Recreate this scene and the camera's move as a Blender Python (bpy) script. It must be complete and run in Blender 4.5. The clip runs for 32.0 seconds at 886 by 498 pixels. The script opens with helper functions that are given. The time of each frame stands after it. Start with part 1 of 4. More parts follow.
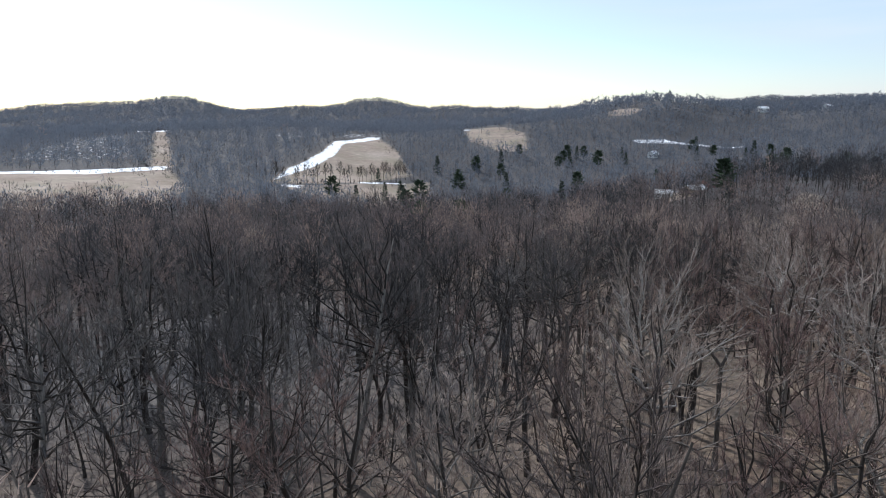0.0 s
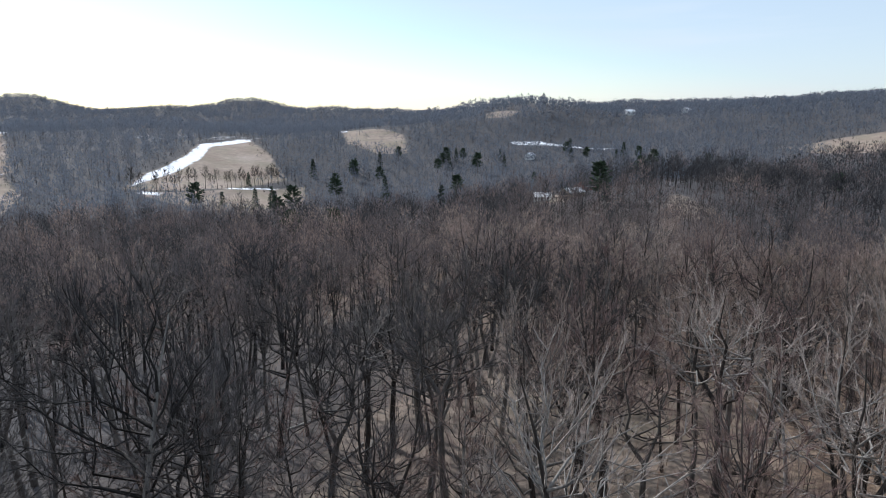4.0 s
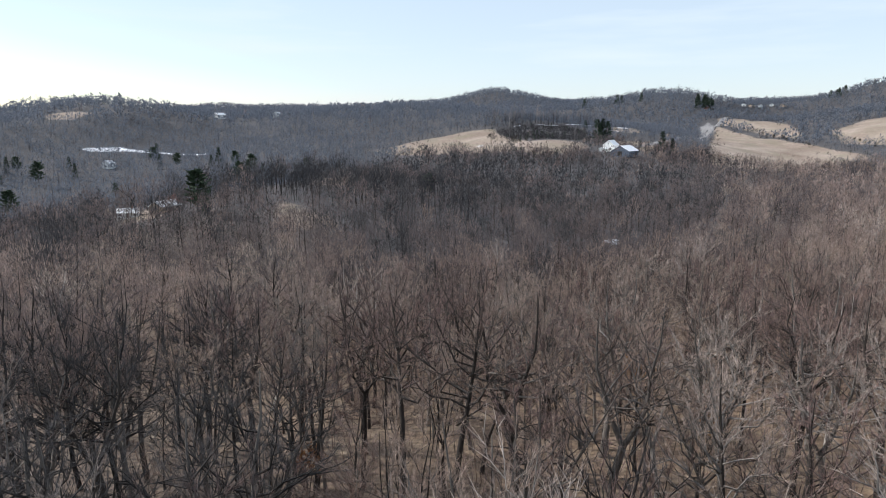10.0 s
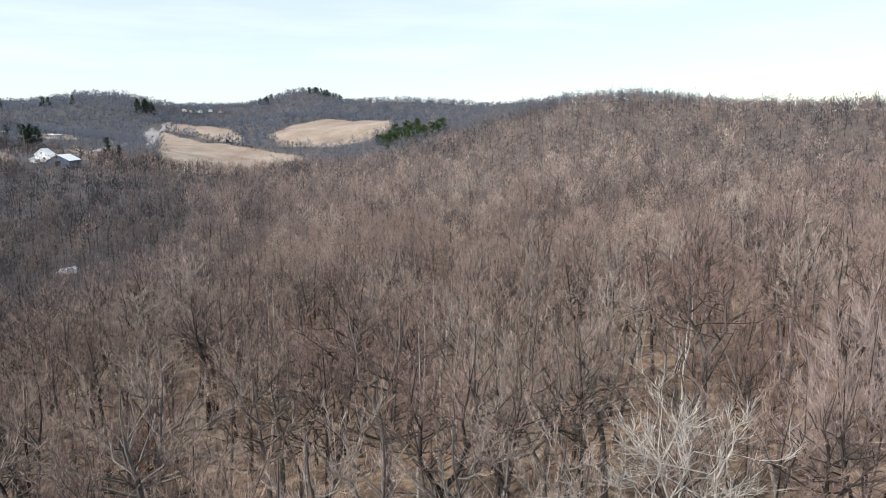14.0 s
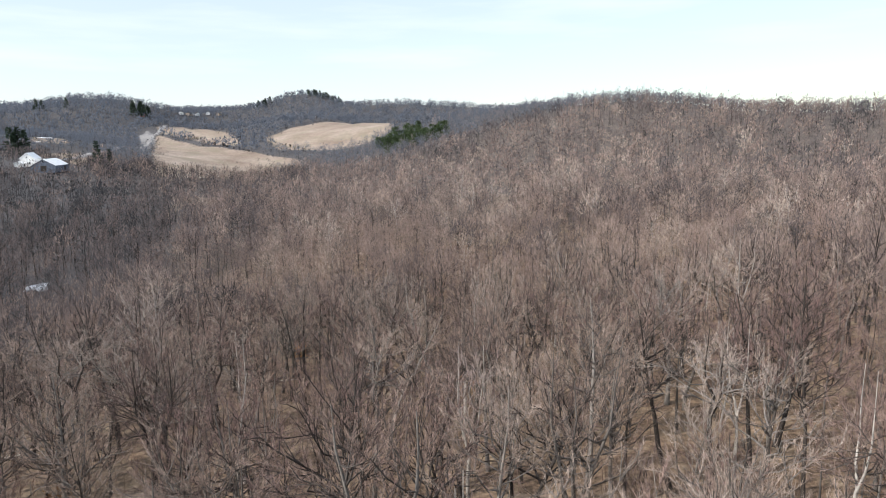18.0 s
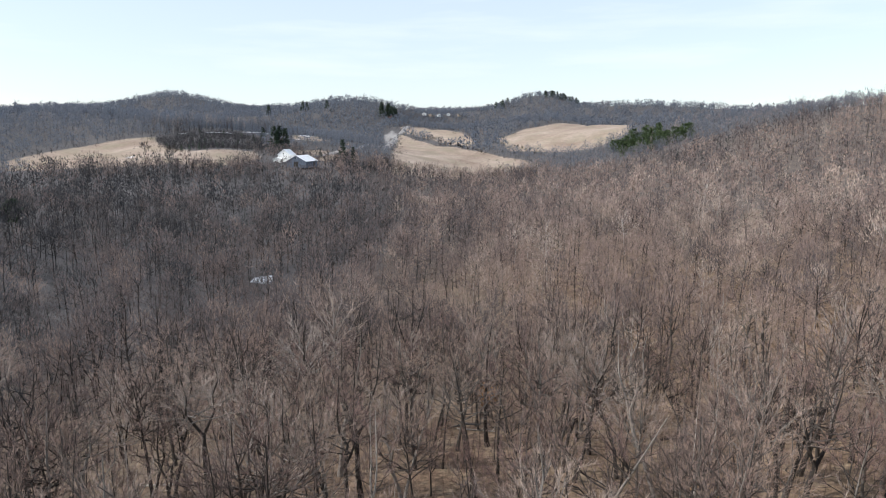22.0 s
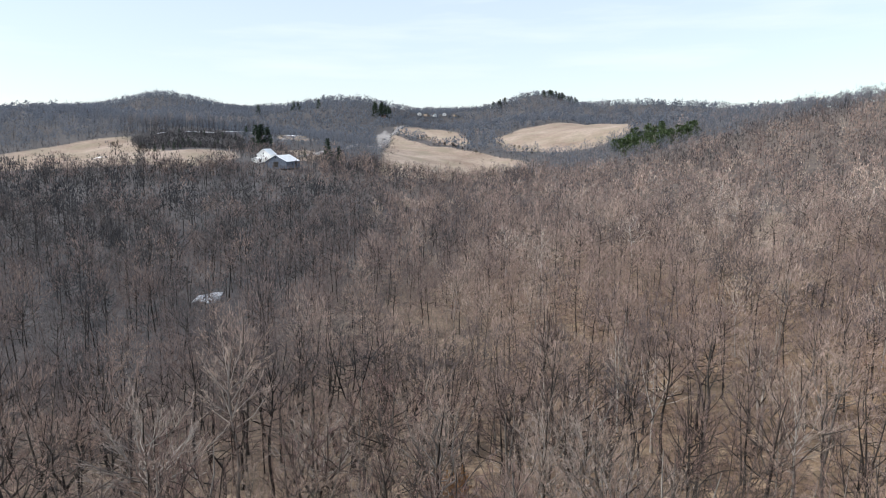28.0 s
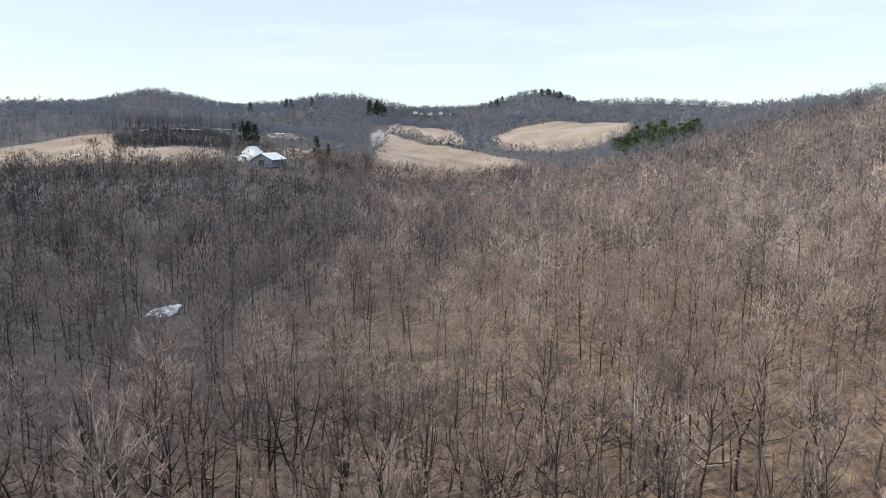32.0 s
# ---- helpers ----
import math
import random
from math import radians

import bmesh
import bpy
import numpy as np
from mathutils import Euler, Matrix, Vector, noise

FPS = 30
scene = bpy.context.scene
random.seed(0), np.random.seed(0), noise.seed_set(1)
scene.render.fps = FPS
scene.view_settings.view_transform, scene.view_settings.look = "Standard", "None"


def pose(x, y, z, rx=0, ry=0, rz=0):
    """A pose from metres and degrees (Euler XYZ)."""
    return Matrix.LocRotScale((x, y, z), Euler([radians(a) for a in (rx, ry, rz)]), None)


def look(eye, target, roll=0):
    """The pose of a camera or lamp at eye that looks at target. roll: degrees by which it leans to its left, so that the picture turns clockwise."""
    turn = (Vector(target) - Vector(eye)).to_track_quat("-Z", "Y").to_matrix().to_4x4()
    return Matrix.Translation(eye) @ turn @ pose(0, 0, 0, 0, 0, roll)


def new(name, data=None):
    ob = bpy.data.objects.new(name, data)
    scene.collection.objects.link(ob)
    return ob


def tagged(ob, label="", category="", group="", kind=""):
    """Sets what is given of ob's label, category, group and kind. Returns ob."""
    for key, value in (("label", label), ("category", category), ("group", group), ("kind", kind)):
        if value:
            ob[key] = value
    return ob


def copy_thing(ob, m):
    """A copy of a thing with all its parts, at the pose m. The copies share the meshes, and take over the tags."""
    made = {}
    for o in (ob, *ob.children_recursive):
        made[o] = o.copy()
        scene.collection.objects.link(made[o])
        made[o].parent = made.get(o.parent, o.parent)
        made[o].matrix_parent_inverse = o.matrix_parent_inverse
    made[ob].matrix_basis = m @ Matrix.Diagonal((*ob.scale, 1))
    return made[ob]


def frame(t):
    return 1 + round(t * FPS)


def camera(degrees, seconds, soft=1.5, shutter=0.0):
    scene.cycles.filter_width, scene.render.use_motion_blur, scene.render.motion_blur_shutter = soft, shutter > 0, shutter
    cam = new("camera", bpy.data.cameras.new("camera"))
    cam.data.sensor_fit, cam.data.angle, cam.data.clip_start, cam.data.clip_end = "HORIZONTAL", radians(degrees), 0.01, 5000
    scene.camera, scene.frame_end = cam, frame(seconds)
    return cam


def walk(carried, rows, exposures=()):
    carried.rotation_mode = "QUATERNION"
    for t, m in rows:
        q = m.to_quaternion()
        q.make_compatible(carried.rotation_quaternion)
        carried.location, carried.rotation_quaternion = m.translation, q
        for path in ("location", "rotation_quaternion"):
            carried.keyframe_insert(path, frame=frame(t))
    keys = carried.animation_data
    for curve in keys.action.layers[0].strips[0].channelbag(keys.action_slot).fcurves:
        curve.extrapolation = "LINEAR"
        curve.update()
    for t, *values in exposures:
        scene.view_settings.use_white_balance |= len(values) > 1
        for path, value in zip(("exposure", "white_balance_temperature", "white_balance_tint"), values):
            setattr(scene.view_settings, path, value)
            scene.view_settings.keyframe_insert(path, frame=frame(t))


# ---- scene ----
cam = camera(66.9, 32.0, 1.0)
# seconds, x, y, z, heading to the left of +y, pitch, lean
PATH = [
    (0, 0.03, 0.02, 40.00, -4.73, -10.73, -0.37),
    (0.5, 0.91, 2.31, 39.96, -4.73, -10.71, -0.34),
    (1, 1.63, 4.64, 40.00, -4.77, -10.71, -0.30),
    (1.5, 2.33, 7.03, 40.03, -6.92, -10.71, -0.18),
    (2, 2.81, 9.28, 40.17, -13.86, -10.75, -0.03),
    (2.5, 3.60, 11.55, 40.26, -17.04, -10.72, -0.12),
    (3, 4.38, 13.86, 40.42, -17.05, -10.70, -0.14),
    (3.5, 5.35, 16.44, 40.51, -16.62, -10.70, -0.17),
    (4, 6.26, 18.80, 40.62, -14.77, -10.68, -0.17),
    (4.5, 7.23, 20.99, 40.69, -11.20, -10.66, -0.30),
    (6.5, 11.41, 30.71, 40.42, -10.74, -10.63, -0.10),
    (7, 13.00, 33.96, 40.18, -11.17, -10.57, -0.09),
    (7.5, 14.78, 37.50, 39.85, -15.76, -10.50, -0.06),
    (8, 16.20, 40.67, 39.54, -19.23, -10.45, 0.14),
    (8.5, 17.72, 43.61, 39.33, -24.40, -10.37, 0.18),
    (9, 19.04, 46.37, 39.28, -31.73, -10.35, 0.32),
    (9.5, 20.61, 49.24, 39.45, -39.89, -10.35, 0.27),
    (10, 22.50, 52.29, 39.46, -48.31, -10.28, 0.17),
    (10.5, 24.36, 54.90, 39.49, -55.74, -10.21, 0.16),
    (11, 26.38, 57.30, 39.49, -61.65, -10.15, 0.00),
    (11.5, 29.33, 59.54, 39.27, -69.38, -10.10, 0.03),
    (12, 32.02, 61.50, 39.20, -79.42, -10.04, -0.03),
    (12.5, 34.68, 63.01, 39.14, -89.17, -10.01, -0.13),
    (13, 37.45, 64.22, 39.00, -92.87, -9.97, -0.34),
    (13.5, 40.32, 65.23, 39.18, -92.83, -9.95, -0.40),
    (14, 43.45, 66.19, 39.46, -92.83, -9.93, -0.38),
    (14.5, 46.52, 66.99, 39.42, -92.82, -9.88, -0.37),
    (16.5, 58.28, 68.16, 39.49, -92.74, -9.89, -0.75),
    (17, 61.35, 67.96, 39.41, -92.75, -9.82, -0.67),
    (17.5, 64.69, 67.71, 39.45, -92.78, -9.80, -0.60),
    (18, 68.21, 67.49, 39.43, -92.83, -9.71, -0.50),
    (18.5, 71.47, 67.23, 39.40, -92.85, -9.65, -0.37),
    (19, 74.65, 66.93, 39.51, -92.88, -9.61, -0.31),
    (19.5, 77.93, 66.86, 39.65, -89.00, -9.58, -0.16),
    (20, 81.06, 66.43, 39.91, -77.13, -9.54, -0.15),
    (20.5, 84.86, 66.14, 39.84, -73.21, -9.55, 0.02),
    (21, 88.63, 66.10, 39.78, -73.22, -9.55, 0.12),
    (21.5, 92.25, 66.06, 39.72, -73.20, -9.54, 0.17),
    (22, 95.57, 66.12, 39.68, -73.25, -9.54, 0.26),
    (22.5, 98.89, 66.04, 39.25, -73.20, -9.53, 0.19),
    (23, 102.31, 66.28, 38.58, -73.21, -9.55, 0.27),
    (23.5, 105.86, 66.61, 37.92, -73.20, -9.54, 0.23),
    (24, 109.24, 66.99, 37.83, -73.21, -9.56, 0.30),
    (24.5, 112.28, 67.37, 37.81, -73.22, -9.55, 0.35),
    (25, 115.37, 67.94, 37.86, -73.29, -9.59, 0.46),
    (25.5, 118.46, 68.35, 37.97, -73.28, -9.57, 0.43),
    (27.5, 131.30, 70.18, 36.71, -73.34, -9.44, 0.25),
    (28, 134.51, 70.45, 36.70, -73.33, -9.39, 0.15),
    (28.5, 137.64, 70.79, 36.82, -73.33, -9.39, 0.16),
    (29, 140.63, 71.22, 36.90, -73.38, -9.40, 0.20),
    (29.5, 143.71, 71.56, 37.02, -73.39, -9.39, 0.17),
    (30, 146.82, 72.02, 36.91, -73.41, -9.37, 0.17),
    (30.5, 149.80, 72.46, 36.26, -73.42, -9.34, 0.18),
    (31, 152.98, 73.17, 35.67, -73.48, -9.38, 0.21),
    (31.5, 156.21, 73.82, 35.12, -73.52, -9.37, 0.26),
    (32, 159.19, 74.46, 34.89, -73.55, -9.40, 0.29),
]
walk(cam, [(t, pose(x, y, z) @ pose(0, 0, 0, 90 + pitch, 0, turn) @ pose(0, 0, 0, 0, 0, lean)) for t, x, y, z, turn, pitch, lean in PATH],
     [(0, -0.1, 6000, 10), (7.5, -0.12, 6050, 10), (12.5, 0.26, 6500, 11), (19, 0.26, 6500, 11), (21, 0.2, 6450, 11), (32, 0.2, 6450, 11)])

# ---- daylight ----
SUN_AZ, SUN_EL = -27.0, 38.0
sun = new("sun", bpy.data.lights.new("sun", "SUN"))
sun.data.energy, sun.data.angle, sun.data.color = 5.0, radians(0.6), (1.0, 0.95, 0.88)
sa, se = radians(SUN_AZ), radians(SUN_EL)
sun_way = Vector((math.sin(sa) * math.cos(se), math.cos(sa) * math.cos(se), math.sin(se)))
sun.matrix_world = look(sun_way * 300, (0, 0, 0))


def sky_world():
    world = bpy.data.worlds.new("sky")
    scene.world = world
    world.use_nodes = True
    nt = world.node_tree
    nt.nodes.clear()
    out, back = nt.nodes.new("ShaderNodeOutputWorld"), nt.nodes.new("ShaderNodeBackground")
    sky = nt.nodes.new("ShaderNodeTexSky")
    sky.sky_type, sky.sun_disc = "NISHITA", False
    sky.sun_elevation, sky.sun_rotation = se, sa
    sky.air_density, sky.dust_density, sky.ozone_density = 1.0, 0.6, 1.0
    # thin streaks of high cloud
    co, mp = nt.nodes.new("ShaderNodeTexCoord"), nt.nodes.new("ShaderNodeMapping")
    mp.inputs["Scale"].default_value = (1.6, 1.6, 14.0)
    mp.inputs["Rotation"].default_value = (radians(3), radians(-4), 0)
    ns, rp = nt.nodes.new("ShaderNodeTexNoise"), nt.nodes.new("ShaderNodeValToRGB")
    ns.inputs["Scale"].default_value, ns.inputs["Detail"].default_value, ns.inputs["Roughness"].default_value = 1.7, 6, 0.5
    rp.color_ramp.elements[0].position, rp.color_ramp.elements[1].position = 0.5, 0.8
    rp.color_ramp.elements[0].color = (0.54, 0.54, 0.54, 1)
    rp.color_ramp.elements[1].color = (1.0, 1.0, 1.0, 1)
    mix = nt.nodes.new("ShaderNodeMix")
    mix.data_type, mix.blend_type = "RGBA", "LIGHTEN"
    mix.inputs[7].default_value = (5.5, 6.15, 6.75, 1)
    for a, b in ((co.outputs["Generated"], mp.inputs[0]), (mp.outputs[0], ns.inputs[0]), (ns.outputs[0], rp.inputs[0]),
                 (rp.outputs[0], mix.inputs[0]), (sky.outputs[0], mix.inputs[6]), (mix.outputs[2], back.inputs[0]), (back.outputs[0], out.inputs[0])):
        nt.links.new(a, b)
    back.inputs[1].default_value = 0.15


sky_world()


# ---- materials ----
def material(name, rough=0.9):
    m = bpy.data.materials.new(name)
    m.use_nodes = True
    b = m.node_tree.nodes["Principled BSDF"]
    b.inputs["Roughness"].default_value = rough
    b.inputs["Specular IOR Level"].default_value = 0.2
    return m, m.node_tree, b


def ramp(nt, stops, fac):
    r = nt.nodes.new("ShaderNodeValToRGB")
    while len(r.color_ramp.elements) < len(stops):
        r.color_ramp.elements.new(0.5)
    for e, (p, c) in zip(r.color_ramp.elements, stops):
        e.position, e.color = p, (*c, 1)
    nt.links.new(fac, r.inputs[0])
    return r.outputs[0]


def noise_of(nt, scale, detail=4, rough=0.55, stretch=None):
    co, n = nt.nodes.new("ShaderNodeTexCoord"), nt.nodes.new("ShaderNodeTexNoise")
    n.inputs["Scale"].default_value, n.inputs["Detail"].default_value, n.inputs["Roughness"].default_value = scale, detail, rough
    src = co.outputs["Object"]
    if stretch:
        mp = nt.nodes.new("ShaderNodeMapping")
        mp.inputs["Scale"].default_value = stretch
        nt.links.new(src, mp.inputs[0])
        src = mp.outputs[0]
    nt.links.new(src, n.inputs[0])
    return n.outputs[0]


def blend(nt, kind, fac, a, b):
    m = nt.nodes.new("ShaderNodeMix")
    m.data_type, m.blend_type = "RGBA", kind
    for socket, v in ((m.inputs[0], fac), (m.inputs[6], a), (m.inputs[7], b)):
        if isinstance(v, (int, float)):
            socket.default_value = v
        elif isinstance(v, tuple):
            socket.default_value = (*v, 1)
        else:
            nt.links.new(v, socket)
    return m.outputs[2]


def relief(nt, b, height, depth, strength=0.6):
    bp = nt.nodes.new("ShaderNodeBump")
    bp.inputs["Strength"].default_value, bp.inputs["Distance"].default_value = strength, depth
    nt.links.new(height, bp.inputs["Height"])
    nt.links.new(bp.outputs[0], b.inputs["Normal"])


def plain(name, colour, rough=0.8, grain=3.0, spread=0.35, metal=0.0):
    """A material of one colour with stains at two scales and a fine grain."""
    m, nt, b = material(name, rough)
    dark = tuple(c * (1 - spread) for c in colour)
    light = tuple(min(1, c * (1 + spread * 0.5)) for c in colour)
    big = ramp(nt, ((0.3, dark), (0.65, light)), noise_of(nt, grain * 0.3, 3))
    fine = noise_of(nt, grain * 5, 5)
    nt.links.new(blend(nt, "OVERLAY", 0.5, big, fine), b.inputs["Base Color"])
    relief(nt, b, fine, 0.01, 0.4)
    b.inputs["Metallic"].default_value = metal
    return m


def bark_material(name, stops, scale=1.0, limbs=None):
    """Bark of single trees: the tone differs from tree to tree, and limbs differ from twigs."""
    m, nt, b = material(name, 0.92)
    info = nt.nodes.new("ShaderNodeObjectInfo")
    tone = ramp(nt, stops, info.outputs["Random"])
    if limbs:
        kind = nt.nodes.new("ShaderNodeAttribute")
        kind.attribute_name = "twig"
        tone = blend(nt, "MIX", kind.outputs["Fac"], ramp(nt, limbs, info.outputs["Random"]), tone)
        shade = ramp(nt, ((0.0, (0.78, 0.78, 0.78)), (1.0, (1.22, 1.22, 1.22))), nt.nodes.new("ShaderNodeNewGeometry").outputs["Random Per Island"])
        tone = blend(nt, "MULTIPLY", 1.0, tone, shade)
    streak = noise_of(nt, 2.2 * scale, 6, 0.65, (3.0, 3.0, 0.5))
    blot = ramp(nt, ((0.35, (0.55, 0.55, 0.55)), (0.7, (1.25, 1.22, 1.18))), streak)
    colour = blend(nt, "MULTIPLY", 1.0, tone, blot)
    nt.links.new(colour, b.inputs["Base Color"])
    relief(nt, b, streak, 0.03, 0.7)
    return m


def let_through(nt, b, colour, share):
    """Sprays of twigs pass part of the light that falls on them from behind."""
    thin, mix = nt.nodes.new("ShaderNodeBsdfTranslucent"), nt.nodes.new("ShaderNodeMixShader")
    mix.inputs[0].default_value = share
    nt.links.new(colour, thin.inputs[0])
    nt.links.new(b.outputs[0], mix.inputs[1])
    nt.links.new(thin.outputs[0], mix.inputs[2])
    nt.links.new(mix.outputs[0], nt.nodes["Material Output"].inputs["Surface"])


def woods_material(name, stops, spread=0.35, stems=None, airy=0.0):
    """Bark and twigs of woods in one sheet: the tone is each tree's own, the shade each twig's; stems are darker than twigs."""
    m, nt, b = material(name, 0.92)
    at, geo = nt.nodes.new("ShaderNodeAttribute"), nt.nodes.new("ShaderNodeNewGeometry")
    at.attribute_name = "tone"
    tone = ramp(nt, stops, at.outputs["Fac"])
    if stems:
        kind = nt.nodes.new("ShaderNodeAttribute")
        kind.attribute_name = "twig"
        tone = blend(nt, "MIX", kind.outputs["Fac"], ramp(nt, stems, at.outputs["Fac"]), tone)
    shade = ramp(nt, ((0.0, (1 - spread,) * 3), (1.0, (1 + spread,) * 3)), geo.outputs["Random Per Island"])
    colour = blend(nt, "MULTIPLY", 1.0, tone, shade)
    nt.links.new(colour, b.inputs["Base Color"])
    if airy:
        let_through(nt, b, colour, airy)
    return m


BARK = bark_material("grey_bark", ((0.0, (0.035, 0.03, 0.027)), (0.5, (0.062, 0.053, 0.047)), (0.8, (0.13, 0.118, 0.107)), (1.0, (0.27, 0.25, 0.23))))
LIMB_TONES = ((0.0, (0.045, 0.038, 0.035)), (0.4, (0.075, 0.064, 0.058)), (0.7, (0.11, 0.098, 0.09)), (0.9, (0.20, 0.184, 0.172)), (1.0, (0.31, 0.29, 0.27)))
TWIG = bark_material("twigs", ((0.0, (0.155, 0.125, 0.117)), (0.25, (0.25, 0.17, 0.156)), (0.5, (0.31, 0.228, 0.198)), (0.75, (0.385, 0.30, 0.25)), (1.0, (0.46, 0.392, 0.35))), 1.0, LIMB_TONES)
# TWIG again, darkened: the shade on some stands is in the colour.
SHADE_TWIG = bark_material("shaded_twigs", ((0.0, (0.075, 0.072, 0.075)), (0.5, (0.12, 0.11, 0.11)), (1.0, (0.21, 0.19, 0.18))), 1.0, ((0.0, (0.03, 0.028, 0.027)), (0.7, (0.065, 0.06, 0.058)), (1.0, (0.18, 0.17, 0.16))))
PALE_BARK = bark_material("pale_mottled_bark", ((0.0, (0.38, 0.355, 0.325)), (1.0, (0.47, 0.445, 0.41))), 0.6)
PALE_TWIG = bark_material("pale_twigs", ((0.0, (0.38, 0.305, 0.285)), (1.0, (0.43, 0.35, 0.325))))
RUST_LEAF = bark_material("dry_leaves", ((0.0, (0.30, 0.15, 0.07)), (0.5, (0.38, 0.22, 0.10)), (1.0, (0.42, 0.30, 0.18))))
TAN_LEAF = bark_material("withered_leaves", ((0.0, (0.44, 0.31, 0.22)), (1.0, (0.50, 0.37, 0.26))))
NEEDLE = woods_material("needles", ((0.0, (0.04, 0.06, 0.045)), (0.5, (0.055, 0.08, 0.045)), (1.0, (0.13, 0.18, 0.07))), 0.4)
WOODS = woods_material("woods", ((0.0, (0.046, 0.047, 0.052)), (0.22, (0.12, 0.107, 0.106)), (0.45, (0.22, 0.168, 0.154)), (0.62, (0.325, 0.243, 0.21)), (0.82, (0.40, 0.318, 0.265)), (1.0, (0.47, 0.39, 0.33))), 0.22,
                        ((0.0, (0.022, 0.021, 0.021)), (0.45, (0.036, 0.031, 0.028)), (0.72, (0.075, 0.067, 0.06)), (0.88, (0.26, 0.235, 0.215)), (1.0, (0.44, 0.415, 0.385))), 0.25)
BRUSH = woods_material("reddish_brush", ((0.0, (0.07, 0.062, 0.06)), (0.3, (0.15, 0.108, 0.095)), (0.55, (0.25, 0.165, 0.135)), (1.0, (0.37, 0.265, 0.205))), 0.25, None, 0.25)
# Distance haze put into the base colour: blue-grey where the tone is low.
HAZE_WOODS = woods_material("hazy_woods", ((0.0, (0.142, 0.16, 0.195)), (0.3, (0.17, 0.175, 0.195)), (0.6, (0.245, 0.215, 0.21)), (1.0, (0.36, 0.31, 0.285))), 0.08,
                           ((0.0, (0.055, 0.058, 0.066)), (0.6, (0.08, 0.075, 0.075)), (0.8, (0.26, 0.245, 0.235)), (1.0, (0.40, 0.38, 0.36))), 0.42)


def ground_material():
    m, nt, b = material("ground", 0.95)
    at = nt.nodes.new("ShaderNodeAttribute")
    at.attribute_name = "cover"
    sep = nt.nodes.new("ShaderNodeSeparateColor")
    nt.links.new(at.outputs["Color"], sep.inputs[0])
    fine, mid, broad = noise_of(nt, 1.1, 7, 0.75), noise_of(nt, 0.2, 6, 0.68), noise_of(nt, 0.022, 4)
    litter = blend(nt, "MULTIPLY", 1.0, ramp(nt, ((0.3, (0.095, 0.06, 0.04)), (0.5, (0.215, 0.145, 0.096)), (0.72, (0.38, 0.29, 0.20))), mid),
                   ramp(nt, ((0.36, (0.28, 0.27, 0.26)), (0.64, (1.2, 1.2, 1.18))), fine))
    moss_and_shade = blend(nt, "MIX", ramp(nt, ((0.52, (0, 0, 0)), (0.72, (0.4, 0.4, 0.4))), broad), litter, (0.19, 0.152, 0.10))
    straw = blend(nt, "MULTIPLY", 1.0, ramp(nt, ((0.3, (0.22, 0.165, 0.132)), (0.5, (0.29, 0.23, 0.187)), (0.7, (0.36, 0.295, 0.25))), broad),
                  ramp(nt, ((0.25, (0.72, 0.72, 0.7)), (0.7, (1.12, 1.12, 1.12))), mid))

    straw = blend(nt, "MIX", ramp(nt, ((0.46, (0, 0, 0)), (0.66, (0.7, 0.7, 0.7))), noise_of(nt, 0.035, 5, 0.6)), straw, (0.21, 0.185, 0.132))

    def edge(channel, low=0.38, high=0.62):
        worn = nt.nodes.new("ShaderNodeMath")
        worn.operation = "MULTIPLY_ADD"
        nt.links.new(mid, worn.inputs[0])
        worn.inputs[1].default_value = 0.5
        nt.links.new(channel, worn.inputs[2])
        cut = nt.nodes.new("ShaderNodeMapRange")
        nt.links.new(worn.outputs[0], cut.inputs[0])
        cut.inputs[1].default_value, cut.inputs[2].default_value = low + 0.25, high + 0.25
        return cut.outputs[0]

    # Alpha paints shade and distance haze over the floor as dark grey.
    moss_and_shade = blend(nt, "MIX", at.outputs["Alpha"], moss_and_shade, blend(nt, "MULTIPLY", 1.0, (0.09, 0.086, 0.088), ramp(nt, ((0.36, (0.6, 0.6, 0.6)), (0.64, (1.3, 1.3, 1.3))), fine)))
    col = blend(nt, "MIX", edge(sep.outputs[0]), moss_and_shade, straw)
    col = blend(nt, "MIX", edge(sep.outputs[2]), col, (0.26, 0.25, 0.245))
    col = blend(nt, "MIX", edge(sep.outputs[1], 0.42, 0.55), col, (0.86, 0.88, 0.92))
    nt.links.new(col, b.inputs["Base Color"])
    relief(nt, b, fine, 0.12, 0.8)
    return m


GROUND = ground_material()
WHITE_BOARD = plain("white_boards", (0.78, 0.78, 0.76), 0.6, 2.0, 0.2)
# Blue-grey boards, with the shade on the barn walls put in darker.
GREY_BOARD = plain("weathered_blue_grey_boards", (0.12, 0.14, 0.18), 0.85, 2.0, 0.35)
ROOF_METAL = plain("pale_metal_roof", (0.84, 0.85, 0.86), 0.4, 1.0, 0.12)
ROOF_DARK = plain("dark_shingles", (0.10, 0.095, 0.09), 0.9, 3.0)
WALL_TAN = plain("tan_siding", (0.45, 0.36, 0.27), 0.8, 2.0, 0.2)
WALL_RED = plain("faded_red_boards", (0.30, 0.13, 0.10), 0.85, 2.0, 0.3)
TRIM_WHITE = plain("white_trim", (0.75, 0.75, 0.73), 0.6, 4.0, 0.15)
PANE = plain("window_glass", (0.03, 0.035, 0.04), 0.08, 1.0, 0.2)
DARK_GAP = plain("open_doorway_boards", (0.05, 0.045, 0.04), 0.9)
CAR_DARK = plain("dark_car_paint", (0.04, 0.045, 0.05), 0.25, 2.0, 0.2)
CAR_PALE = plain("silver_car_paint", (0.5, 0.5, 0.52), 0.25, 2.0, 0.15)
